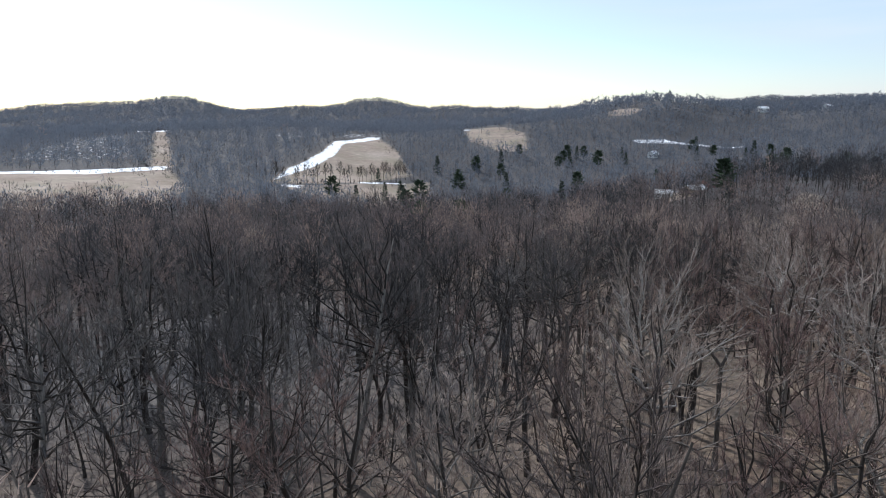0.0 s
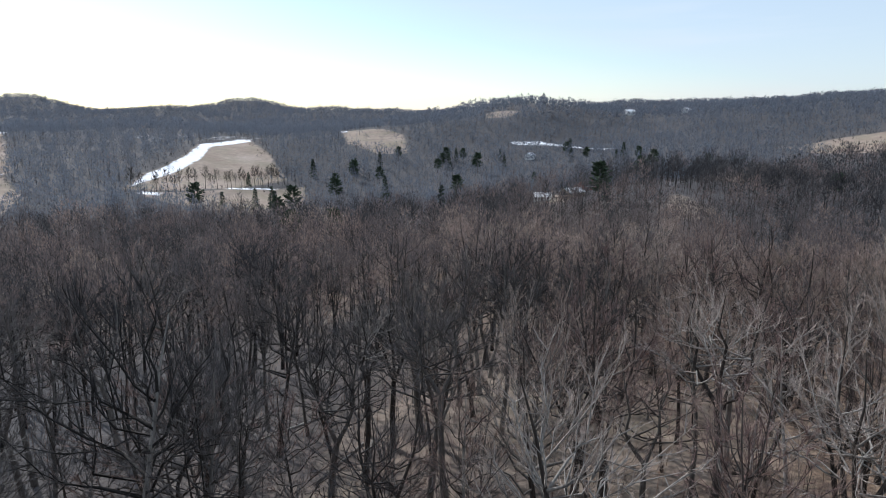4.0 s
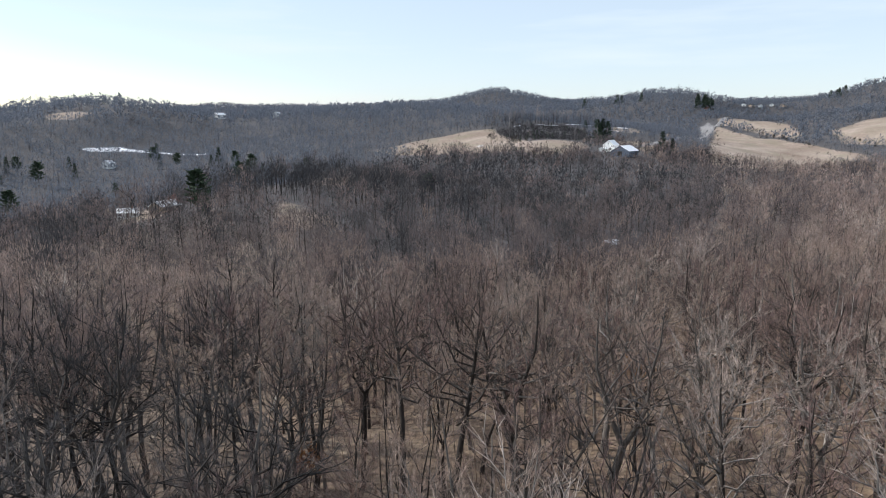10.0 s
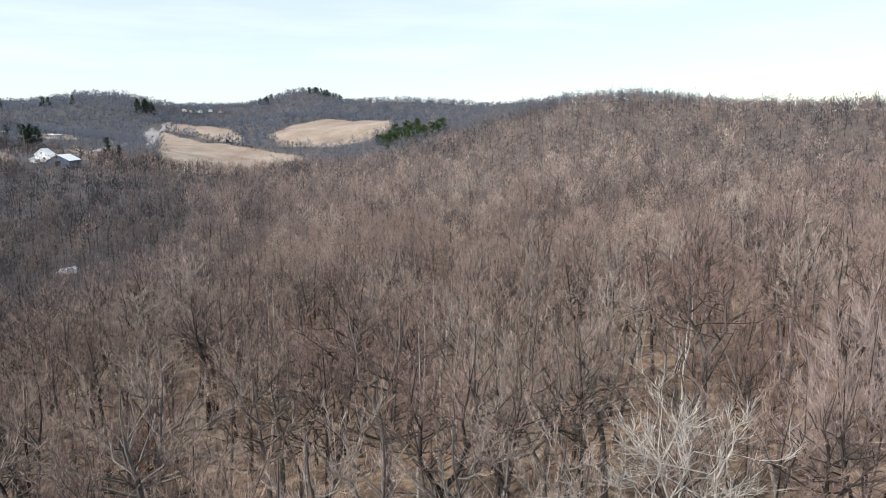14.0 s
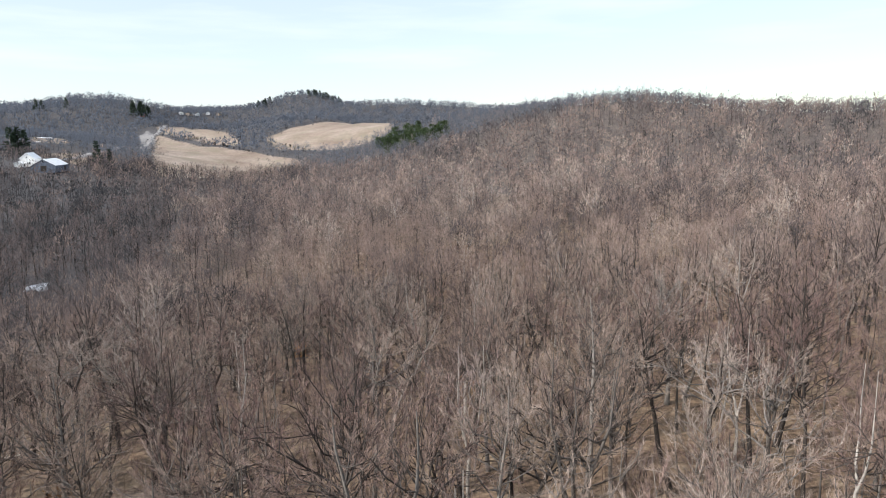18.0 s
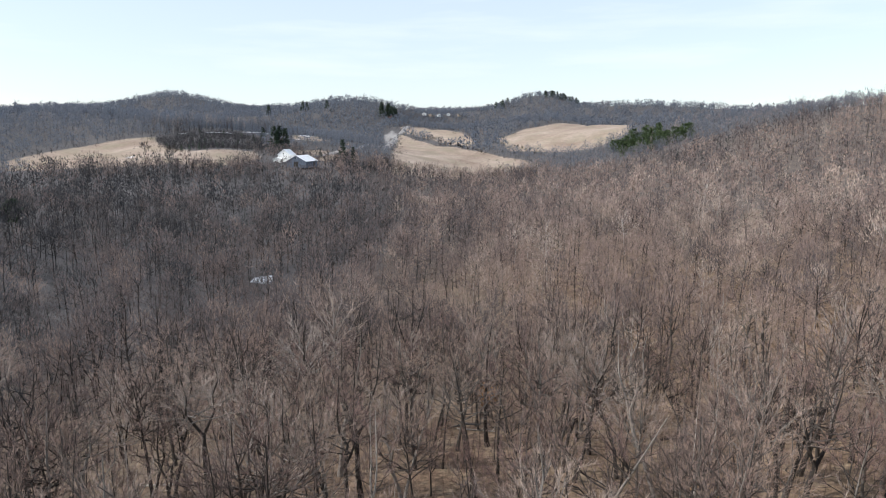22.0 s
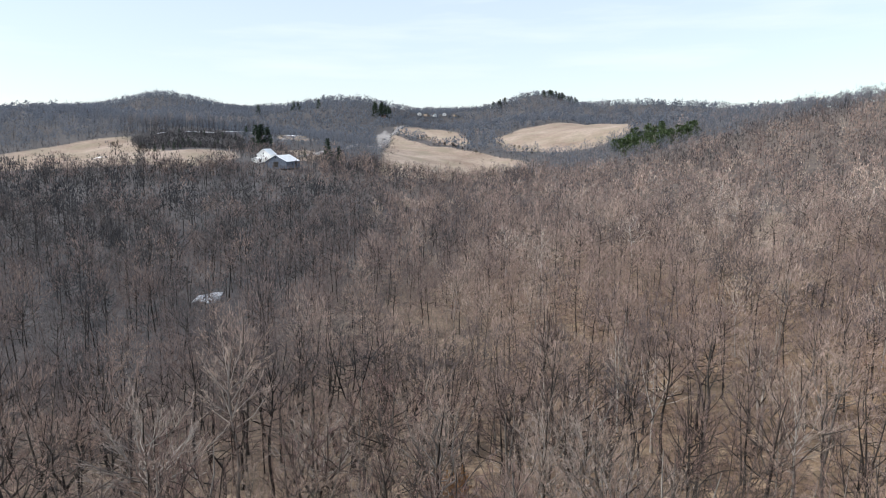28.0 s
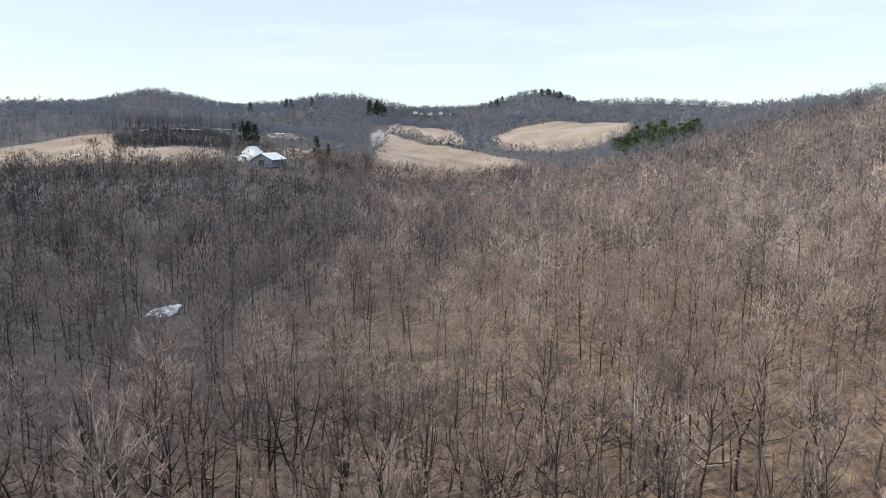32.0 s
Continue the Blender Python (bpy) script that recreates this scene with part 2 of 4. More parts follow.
RUBBER = plain("tyre_rubber", (0.02, 0.02, 0.02), 0.9)
ICE = plain("pond_ice", (0.50, 0.54, 0.60), 0.3, 1.6, 0.6)
ASPHALT = plain("worn_asphalt", (0.26, 0.25, 0.245), 0.85, 1.5, 0.25)

# ---- the lie of the land: x, y, height, reach of each rise or hollow ----
KNOLLS = [
    (75, 38, 13.8, 66), (40, 120, 3.5, 38), (188, 106, 5.2, 38), (-40, 40, 5.4, 38), (150, -60, 7.1, 70),
    (-60, 100, 4.0, 43), (60, 220, 9.3, 81), (263, 87, -5.0, 54), (234, 366, 31.9, 101), (300, 349, -64.0, 336),
    (453, -213, -10.8, 136), (300, -400, 12.6, 150), (100, 600, -16.6, 159), (612, 386, 29.3, 168), (-500, 400, -14.4, 288),
    (735, 242, -44.9, 168),
]
HOLLOWS = [
    (-15, 760, 7.7, 108), (590, 607, -12.9, 108), (685, -401, 23.1, 108), (822, -250, 41.8, 168), (770, -356, -22.2, 108),
    (889, -111, 6.8, 108), (384, 869, -34.8, 108), (959, 99, -10.6, 108), (325, 946, 37.6, 108), (992, 243, -19.2, 108),
    (-259, 966, 12.9, 168), (1089, -121, 9.8, 108), (390, 1082, 27.8, 108), (297, 1113, -40.7, 108), (1159, 72, 15.6, 108),
    (867, 858, 6.8, 108),
]
SPURS = [
    (1137, 458, -39.4, 168), (384, 1242, 31.1, 108), (1112, 721, -30.6, 108), (1304, 184, 9.5, 108), (1310, 24, -45.1, 108),
    (900, -900, 61.1, 168), (1344, -118, 39.8, 108), (670, 1286, -20.3, 108), (292, 1410, -37.3, 108), (-900, -900, 17.8, 528),
    (1289, 718, 15.0, 108), (1450, 404, 6.1, 108), (221, 1496, -10.0, 108), (1148, 1052, -35.7, 168), (902, 1302, -40.5, 168),
    (1545, 465, -67.4, 108),
]
SLOPES = [
    (411, 1546, 27.0, 108), (1403, 849, -16.1, 108), (1555, 661, 40.2, 108), (1123, 1281, -27.4, 108), (-198, 1644, -34.1, 288),
    (-1500, 600, 15.4, 108), (1484, 971, 11.0, 108), (1742, -162, 16.1, 108), (1754, -51, 30.4, 108), (1776, 104, 16.0, 108),
    (1682, 657, -12.3, 108), (1798, 194, 29.9, 108), (1780, 532, 17.1, 108), (-502, 1729, 6.4, 108), (-852, 1586, -17.2, 168),
    (863, 1693, 12.7, 108),
]
RIDGES = [
    (1619, 1070, -9.4, 108), (1949, 262, -12.4, 168), (1662, 1091, 91.5, 1008), (405, 1959, 10.7, 108), (1952, 533, -6.4, 108),
    (1969, 459, -4.7, 108), (1988, 356, 85.5, 108), (1616, 1251, 44.7, 108), (1030, 1830, 21.2, 108), (307, 2078, 20.9, 168),
    (2049, 728, 9.6, 108), (2084, 618, 20.6, 108), (213, 2190, 20.6, 108), (1608, 1568, 15.3, 108), (1550, 1762, 18.4, 108),
    (-272, 2284, 13.3, 108),
]
SKYLINE = [
    (-457, 2254, -3.9, 108), (1339, 1943, 32.9, 108), (-493, 2429, -17.8, 108), (78, 2499, 33.1, 168), (-166, 2494, 8.8, 168),
    (-692, 2402, 38.8, 108), (-692, 2402, 68.9, 528), (-906, 2330, 9.9, 168), (-1040, 2274, 19.9, 108), (-1177, 2206, 10.1, 108),
    (-409, 2507, 10.8, 108), (-46, 2600, 44.0, 108), (0, -3000, 46.5, 1008), (-3000, 0, 45.7, 1008), (-2500, -2500, 43.9, 1008),
    (3000, -2500, 75.8, 1008),
]


def land(x, y):
    x, y = np.asarray(x, float), np.asarray(y, float)
    z = 10 + 0 * x
    for a, b, h, r in KNOLLS + HOLLOWS + SPURS + SLOPES + RIDGES + SKYLINE:
        z = z + h * np.exp(-((x - a) ** 2 + (y - b) ** 2) / (2 * r * r))
    far = np.clip(np.hypot(x - 80, y - 60) / 500, 0.12, 3)
    return z + far * (1.3 * np.sin(x * 0.021 + 1.3) * np.sin(y * 0.017 + 0.4) + 0.7 * np.sin(x * 0.053 + y * 0.031) * np.sin(y * 0.047 - x * 0.019 + 2))


def inside(poly, x, y):
    hit = np.zeros(np.shape(x), bool)
    for (xa, ya), (xb, yb) in zip(poly, poly[1:] + poly[:1]):
        hit ^= ((ya > y) != (yb > y)) & (x < (xb - xa) * (y - ya) / (yb - ya + 1e-9) + xa)
    return hit


def near_line(line, x, y):
    best = np.full(np.shape(x), 1e9)
    for (xa, ya), (xb, yb) in zip(line, line[1:]):
        vx, vy = xb - xa, yb - ya
        s = np.clip(((x - xa) * vx + (y - ya) * vy) / (vx * vx + vy * vy), 0, 1)
        best = np.minimum(best, np.hypot(x - xa - s * vx, y - ya - s * vy))
    return best


# open land, as outlines on the plan
HUMP = [(-98, 560), (-92, 625), (-72, 700), (-60, 780), (-12, 825), (12, 735), (24, 648), (-22, 600)]
HUMP_FOOT = [(-90, 555), (-22, 594), (40, 628), (34, 520), (2, 440), (-36, 500)]
WEST_FIELD = [(-330, 540), (-186, 592), (-150, 520), (-139, 440), (-174, 400), (-230, 375), (-330, 400)]
WEST_LANE = [(-315, 965), (-289, 918), (-185, 610), (-186, 560), (-205, 560), (-205, 610)]
NORTH_FIELD = [(105, 965), (165, 935), (185, 880), (170, 780), (128, 770), (98, 830)]
HILL_FIELD = [(338, 1022), (377, 1018), (382, 985), (345, 950), (318, 952)]
SNOW_STRIP = [(300, 822), (352, 838), (372, 822), (438, 790), (432, 776), (366, 804), (348, 812), (304, 806)]
LONE_TREE_FIELD = [(540, 632), (582, 624), (607, 626), (642, 622), (659, 611), (683, 600), (712, 580), (688, 558), (655, 517), (612, 478), (564, 441), (546, 467), (533, 509), (515, 560)]
BARN_FIELD = [(654, 516), (633, 470), (655, 458), (664, 445), (676, 431), (640, 405), (591, 396), (559, 409), (564, 441), (612, 478)]
ROAD_FIELD = [(711, 306), (827, 350), (1118, 452), (1199, 478), (1123, 396), (1042, 302), (1002, 243), (965, 196), (927, 200), (840, 205), (764, 246)]
FAR_FIELD = [(1145, 294), (1178, 283), (1235, 262), (1320, 200), (1345, 150), (1240, 68), (1065, 97), (1012, 125), (1006, 150), (1015, 185), (1041, 254)]
UPPER_FIELD = [(1284, 508), (1336, 479), (1238, 384), (1193, 350), (1083, 313), (1130, 378), (1225, 480)]
CLEARING = [(515, 10), (505, -2), (430, 12), (400, 22), (410, 32), (460, 26)]
HOUSE_GREEN = [(150, 372), (180, 362), (196, 400), (205, 452), (180, 458), (165, 410)]
BRUSH_BAND = [(650, 522), (700, 568), (745, 560), (800, 530), (770, 480), (700, 440), (682, 440), (645, 478)]
MEADOW = [(226, 350), (224, 300), (200, 280), (186, 296), (205, 330)]
PINE_MEADOW = [(372, 520), (405, 490), (350, 430), (310, 390), (300, 420), (330, 460)]
PLATEAU_LAWN = [(830, 480), (900, 515), (930, 500), (890, 460), (835, 455)]
BUSH_GLADE = [(600, 250), (606, 214), (560, 200), (540, 220), (570, 245)]
FIELDS = [HUMP, HUMP_FOOT, WEST_FIELD, WEST_LANE, HILL_FIELD, LONE_TREE_FIELD, BARN_FIELD, ROAD_FIELD, FAR_FIELD, UPPER_FIELD, PLATEAU_LAWN]
FARM_YARD = [(690, 400), (745, 440), (800, 425), (775, 380), (705, 366)]
THIN = [FARM_YARD, NORTH_FIELD, CLEARING, BUSH_GLADE, HOUSE_GREEN, MEADOW, PINE_MEADOW]
SNOWS = [[(-98, 560), (-92, 628), (-72, 704), (-60, 784), (-12, 828), (-4, 808), (-45, 762), (-52, 700), (-72, 630)],
         [(-90, 548), (-70, 548), (-66, 566), (-86, 566)], [(-30, 588), (20, 612), (26, 624), (-26, 604)], [(-335, 566), (-186, 614), (-186, 583), (-335, 530)],
         [(-348, 975), (-300, 985), (-273, 888), (-312, 882)], SNOW_STRIP, [(105, 968), (120, 960), (118, 925), (104, 930)],
         [(575, 500), (592, 512), (600, 506), (582, 494)], [(985, 690), (1090, 660), (1140, 615), (1132, 606), (1080, 648), (980, 678)], [(822, 470), (850, 486), (856, 478), (828, 462)],
         [(728, 574), (758, 566), (752, 560), (726, 568)], [(764, 560), (800, 549), (812, 538), (796, 538), (762, 552)], [(816, 548), (850, 536), (872, 520), (848, 520), (814, 540)],
         [(885, 505), (930, 520), (950, 500), (900, 490)]]
SNOW_FLECKS = [[(608, 592), (620, 588), (642, 580), (636, 566), (616, 576)], [(655, 592), (668, 588), (664, 562), (652, 566)], [(-390, 880), (-300, 830), (-230, 660), (-345, 640)], [(-85, 800), (-30, 870), (25, 850), (-8, 815)], [(-150, 860), (-90, 900), (-60, 860), (-120, 800)]]
PALE_FLOOR = [[(2, 72), (12, 108), (45, 116), (72, 96), (62, 66), (30, 60)], [(108, 90), (150, 112), (160, 96), (125, 82)], [(105, 58), (135, 66), (140, 50), (112, 44)]]
ROAD = [(1340, 512), (1262, 492), (1162, 474), (1090, 455), (985, 432), (900, 415), (800, 405), (720, 395)]
GRAVEL = [(1180, 505), (1240, 512), (1262, 508), (1180, 470), (1090, 442), (868, 371), (862, 378), (1050, 446), (1116, 472)]
BARN_AT, POND_AT = (635, 368), (317, 205)


def shade_and_haze(x, y):
    """Mask of painted shade (hollow below the farm, slopes, plateau) and haze (hills beyond the valley)."""
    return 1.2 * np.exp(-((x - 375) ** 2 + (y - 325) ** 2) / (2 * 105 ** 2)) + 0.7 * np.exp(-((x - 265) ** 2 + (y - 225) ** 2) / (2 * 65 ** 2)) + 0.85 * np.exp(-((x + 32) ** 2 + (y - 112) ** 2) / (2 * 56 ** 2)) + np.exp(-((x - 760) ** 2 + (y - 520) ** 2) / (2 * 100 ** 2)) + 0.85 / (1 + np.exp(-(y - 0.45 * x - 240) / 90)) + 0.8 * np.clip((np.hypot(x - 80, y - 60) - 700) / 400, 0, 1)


def ground_sheet():
    """One sheet from beneath the camera to the horizon, finer where the open country lies."""
    az = np.radians(np.concatenate([np.linspace(-45, 135, 400, endpoint=False), np.linspace(135, 315, 60, endpoint=False)]))
    rad = np.concatenate([[0.0], np.geomspace(4, 300, 60), np.linspace(306, 1400, 150), np.geomspace(1412, 2800, 84), np.geomspace(2850, 4700, 10)])
    A, R = np.meshgrid(az, rad[1:])
    x, y = np.r_[80.0, (80 + R * np.sin(A)).ravel()], np.r_[60.0, (60 + R * np.cos(A)).ravel()]
    z = land(x, y)
    z[0] = z[1]
    n = len(az)
    i, j = np.meshgrid(np.arange(len(rad) - 2), np.arange(n), indexing="ij")
    a, b = 1 + i * n + j, 1 + i * n + (j + 1) % n
    quads = np.stack([a, a + n, b + n, b], -1).reshape(-1, 4)
    fan = np.stack([np.zeros(n, int), 1 + np.arange(n), 1 + (np.arange(n) + 1) % n], -1)
    me = bpy.data.meshes.new("ground")
    me.from_pydata(np.stack([x, y, z], 1).tolist(), [], quads.tolist() + fan.tolist())
    cover = np.zeros((len(x), 4))
    for group, channel, full, soft in ((FIELDS, 0, 1.0, 22.0), (THIN, 0, 0.62, 14.0), (PALE_FLOOR, 0, 0.47, 12.0), (SNOWS, 1, 0.6, 7.0), (SNOW_FLECKS, 1, 0.42, 12.0), ([GRAVEL], 2, 0.6, 8.0)):
        for f in group:
            edge = near_line(f + f[:1], x, y) / soft
            cover[:, channel] = np.maximum(cover[:, channel], full * np.clip(0.5 + np.where(inside(f, x, y), edge, -edge), 0, 1))
    # alpha: painted shade and haze, plus grey that grows with distance
    cover[:, 3] = np.clip(shade_and_haze(x, y) + 0.7 * np.clip((np.hypot(x - 80, y - 60) - 280) / 150, 0, 1), 0, 1)
    at = me.attributes.new("cover", "FLOAT_COLOR", "POINT")
    at.data.foreach_set("color", cover.ravel())
    me.polygons.foreach_set("use_smooth", [True] * len(me.polygons))
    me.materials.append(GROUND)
    return tagged(new("ground", me), "brown leaf litter and dry straw fields over rolling hills", "ground", kind="structure")


ground_sheet()


# ---- trees ----
class Wood:
    """Triangles of stems and twigs."""

    def __init__(self):
        self.v, self.f, self.fine = [], [], []

    def tube(self, pts, radii, sides):
        start = len(self.v)
        for k, (p, r) in enumerate(zip(pts, radii)):
            way = (pts[min(k + 1, len(pts) - 1)] - pts[max(k - 1, 0)]).normalized()
            u = way.orthogonal().normalized()
            w = way.cross(u)
            for s in range(sides):
                a = 2 * math.pi * s / sides
                self.v.append(p + r * (math.cos(a) * u + math.sin(a) * w))
                self.fine.append(0.0 if r > 0.02 else 0.35)
        for k in range(len(pts) - 1):
            for s in range(sides):
                a, b = start + k * sides + s, start + k * sides + (s + 1) % sides
                self.f += [(a, b, b + sides), (a, b + sides, a + sides)]

    def twig(self, p, way, length, width, rng, fine=1.0, face=None):
        side = way.cross(face or Vector((rng.gauss(0, 1), rng.gauss(0, 1), rng.gauss(0, 1)))).normalized() * width / 2
        n = len(self.v)
        self.v += [p + side, p - side, p + way * length]
        self.f.append((n, n + 1, n + 2))
        self.fine += [fine, fine, fine]

    def arrays(self):
        return np.array([tuple(p) for p in self.v], np.float32), np.array(self.f, np.int32)

    def mesh(self, name, mat, smooth=True):
        v, f = self.arrays()
        me = raw_mesh(name, v, f, mat, None, np.array(self.fine, np.float32))
        if smooth:
            me.polygons.foreach_set("use_smooth", np.ones(len(f), bool))
        return me


def raw_mesh(name, v, f, mat, tone=None, fine=None):
    me = bpy.data.meshes.new(name)
    me.vertices.add(len(v))
    me.vertices.foreach_set("co", np.ascontiguousarray(v, np.float32).ravel())
    me.loops.add(3 * len(f))
    me.loops.foreach_set("vertex_index", np.ascontiguousarray(f, np.int32).ravel())
    me.polygons.add(len(f))
    me.polygons.foreach_set("loop_start", np.arange(0, 3 * len(f), 3, dtype=np.int32))
    me.polygons.foreach_set("loop_total", np.full(len(f), 3, np.int32))
    if tone is not None:
        me.attributes.new("tone", "FLOAT", "POINT").data.foreach_set("value", np.ascontiguousarray(tone, np.float32))
    if fine is not None:
        me.attributes.new("twig", "FLOAT", "POINT").data.foreach_set("value", np.ascontiguousarray(fine, np.float32))
    me.materials.append(mat)
    me.update(calc_edges=True)
    return me


UP = Vector((0, 0, 1))


def outward(az, el):
    return Vector((math.cos(az) * math.cos(el), math.sin(az) * math.cos(el), math.sin(el)))


def bent(rng, p, way, length, steps, rise, wobble):
    """A line of points that starts along way and bends upwards."""
    pts = [p.copy()]
    for _ in range(steps):
        way = (way + UP * rise / steps + Vector((rng.gauss(0, 1), rng.gauss(0, 1), rng.gauss(0, 0.6))) * wobble).normalized()
        pts.append(pts[-1] + way * length / steps)
    return pts


def along(pts, s):
    k = min(int(s * (len(pts) - 1)), len(pts) - 2)
    f = s * (len(pts) - 1) - k
    return pts[k].lerp(pts[k + 1], f), (pts[k + 1] - pts[k]).normalized()


def curve(a, b, c, steps):
    return [a.lerp(b, t).lerp(b.lerp(c, t), t) for t in (k / steps for k in range(steps + 1))]


def shake(rng, amount):
    return Vector((rng.gauss(0, 1), rng.gauss(0, 1), rng.gauss(0, 1))) * amount


def bare_tree(seed, h, r0, cr, base=0.42, leaders=1, limbs=18, subs=7, twigs=20, tw=0.02, twig_len=0.74, sides=6, lean=0.03, wobble=0.1, steps=4, thin=False, reach=1.0):
    """Stem and crown of a leafless broad-leaved tree: limbs sweep up to a domed crown and end in fans of fine twigs."""
    rng = random.Random(seed)
    stem, crown = Wood(), Wood()
    tilt = Vector((rng.gauss(0, lean), rng.gauss(0, lean), 1)).normalized()
    fork = h * (base + 0.02 if leaders > 1 else 0.93)
    trunk = bent(rng, Vector((0, 0, -0.6)), tilt, fork + 0.6, 7 if leaders == 1 else 4, 0.05, wobble * 0.5)
    end = 0.1 if leaders == 1 else 0.78
    stem.tube(trunk, [r0 * (1.35 if k == 0 else 1) * (1 - (1 - end) * k / (len(trunk) - 1)) for k in range(len(trunk))], sides)
    lines, turn = [], rng.random() * 7
    if leaders == 1:
        lines.append((trunk, r0, base * 0.85))
    for k in range(leaders if leaders > 1 else 0):
        away = outward(turn + k * 2 * math.pi / leaders + rng.gauss(0, 0.3), 0)
        top = trunk[-1] + away * cr * rng.uniform(0.25, 0.5) + UP * (h - fork) * rng.uniform(0.8, 0.98)
        ln = [p + shake(rng, wobble * 1.4 * (0 < n < 5)) for n, p in enumerate(curve(trunk[-1], trunk[-1] + away * cr * 0.35 + UP * (h - fork) * 0.3, top, 5))]
        r = r0 * 0.92 / math.sqrt(leaders)
        stem.tube(ln, [r * (1 - 0.88 * j / 5) for j in range(6)], max(3, sides - 1))
        lines.append((ln, r, 0.05))
    middle = trunk[-1] if leaders > 1 else trunk[3]
    heart = Vector((middle.x, middle.y, h * (base + 0.08)))
    for k in range(limbs):
        line, r, low = lines[k % len(lines)]
        el = math.asin(min(1, 0.12 + 0.88 * (k + 0.6 * rng.random()) / limbs))
        az = turn + k * 2.399 + rng.gauss(0, 0.25)
        tip = heart + Vector((math.cos(az) * math.cos(el) * cr, math.sin(az) * math.cos(el) * cr, math.sin(el) * (h - heart.z))) * rng.uniform(0.7, 1.08) * reach
        s = low + (0.93 - low) * (0.08 + 0.74 * math.sin(el)) * rng.uniform(0.75, 1.1)
        p, _ = along(line, min(0.97, s))
        side = Vector((tip.x - p.x, tip.y - p.y, 0))
        if tip.z < p.z + 0.3 * side.length + 0.5:
            tip.z = p.z + 0.3 * side.length + 0.5 + rng.random()
        length = (tip - p).length
        ln = [q + shake(rng, wobble * length * 0.34 * (n > 0)) for n, q in enumerate(curve(p, p + side * 0.55 + UP * (tip.z - p.z) * 0.34, tip, steps))]
        lr = max(0.034, r * (1 - 0.7 * s) * rng.uniform(0.42, 0.7))
        crown.tube(ln, [lr * (1 - 0.84 * j / steps) for j in range(steps + 1)], 3)

        def spray(line2, count, lo):
            for _ in range(count):
                q, w = along(line2, rng.uniform(lo, 0.999))
                way = (w * 0.5 + (q - heart).normalized() * 0.5 + UP * 0.08 + shake(rng, 0.34)).normalized()
                crown.twig(q, way, twig_len * rng.uniform(0.45, 1.25), tw * rng.uniform(0.7, 1.3), rng)

        for q in range(subs):
            ss = min(0.985, 0.28 + 0.72 * (q + rng.random()) / subs)
            pp, ww = along(ln, ss)
            way2 = (ww * 0.6 + (pp - heart).normalized() * 0.3 + shake(rng, 0.38)).normalized()
            reach2 = length * rng.uniform(0.22, 0.45) * (1.15 - 0.45 * ss)
            mid2 = pp + way2 * reach2 * 0.5
            tip2 = mid2 + (way2 + UP * 0.15 + shake(rng, 0.22)).normalized() * reach2 * 0.5
            if thin:
                crown.twig(pp, (tip2 - pp).normalized(), (tip2 - pp).length, max(tw, lr * 0.5), rng, 0.4)
            else:
                crown.tube([pp, mid2, tip2], [max(0.015, lr * 0.4), max(0.011, lr * 0.26), 0.005], 3)
            spray([pp, mid2, tip2], twigs, 0.1)
        spray(ln, twigs, 0.45)
    return stem, crown


def plain_tree(seed, h, cr, base, limbs, twigs, width, twig_len, r0, sides=3, bough=True):
    """A tree of the woods: straight stem, upswept limbs, and fine twigs that fan out over a rounded crown."""
    rng = random.Random(seed)
    w = Wood()
    top = Vector((rng.gauss(0, h * 0.04), rng.gauss(0, h * 0.04), h * 0.66))
    mid = top * 0.55 + Vector((rng.gauss(0, 0.35), rng.gauss(0, 0.35), 0))
    w.tube([Vector((0, 0, -0.5)), mid, top] if bough else [Vector((0, 0, -0.5)), top], [r0, r0 * 0.72, r0 * 0.18] if bough else [r0, r0 * 0.25], sides)
    heart = Vector((mid.x, mid.y, h * (base + 0.06)))
    tips = []
    for k in range(limbs):
        el = math.asin(min(0.98, (k + rng.random()) / limbs * 1.1 - 0.08))
        az = k * 2.399 + rng.gauss(0, 0.35)
        tip = heart + Vector((math.cos(az) * math.cos(el) * cr, math.sin(az) * math.cos(el) * cr, math.sin(el) * (h - heart.z))) * rng.uniform(0.62, 0.95)
        p = mid.lerp(top, min(1.0, 0.9 * (k + rng.random()) / limbs))
        p.z = min(p.z, tip.z - 0.35 * math.hypot(tip.x - p.x, tip.y - p.y))
        tips.append((p, tip))
        if bough:
            bend = p.lerp(tip, 0.5) + Vector((tip.x - p.x, tip.y - p.y, 0)) * 0.15 + shake(rng, 0.2)
            w.twig(p, (bend - p).normalized(), (bend - p).length * 1.3, max(width * 1.2, r0 * 0.7), rng, 0.0)
            w.twig(bend, (tip - bend).normalized(), (tip - bend).length * 1.25, max(width * 1.1, r0 * 0.5), rng, 0.15)
    lobe = cr * 0.3
    for k in range(twigs):
        p, tip = tips[k % limbs]
        q = p.lerp(tip, 1.05 - 0.5 * rng.random() ** 1.6) + shake(rng, 1).normalized() * lobe * rng.random() ** 0.5
        out = (q - heart).normalized()
        way = (out * (0.55 if bough else 0.25) + UP * 0.3 + shake(rng, 0.3)).normalized()
        w.twig(q - way * twig_len * 0.5, way, twig_len * rng.uniform(0.5, 1.3), width * rng.uniform(0.7, 1.3), rng, 1.0, out + UP * 0.35 + shake(rng, 0.3 if bough else 0.22))
    return (*w.arrays(), np.array(w.fine))


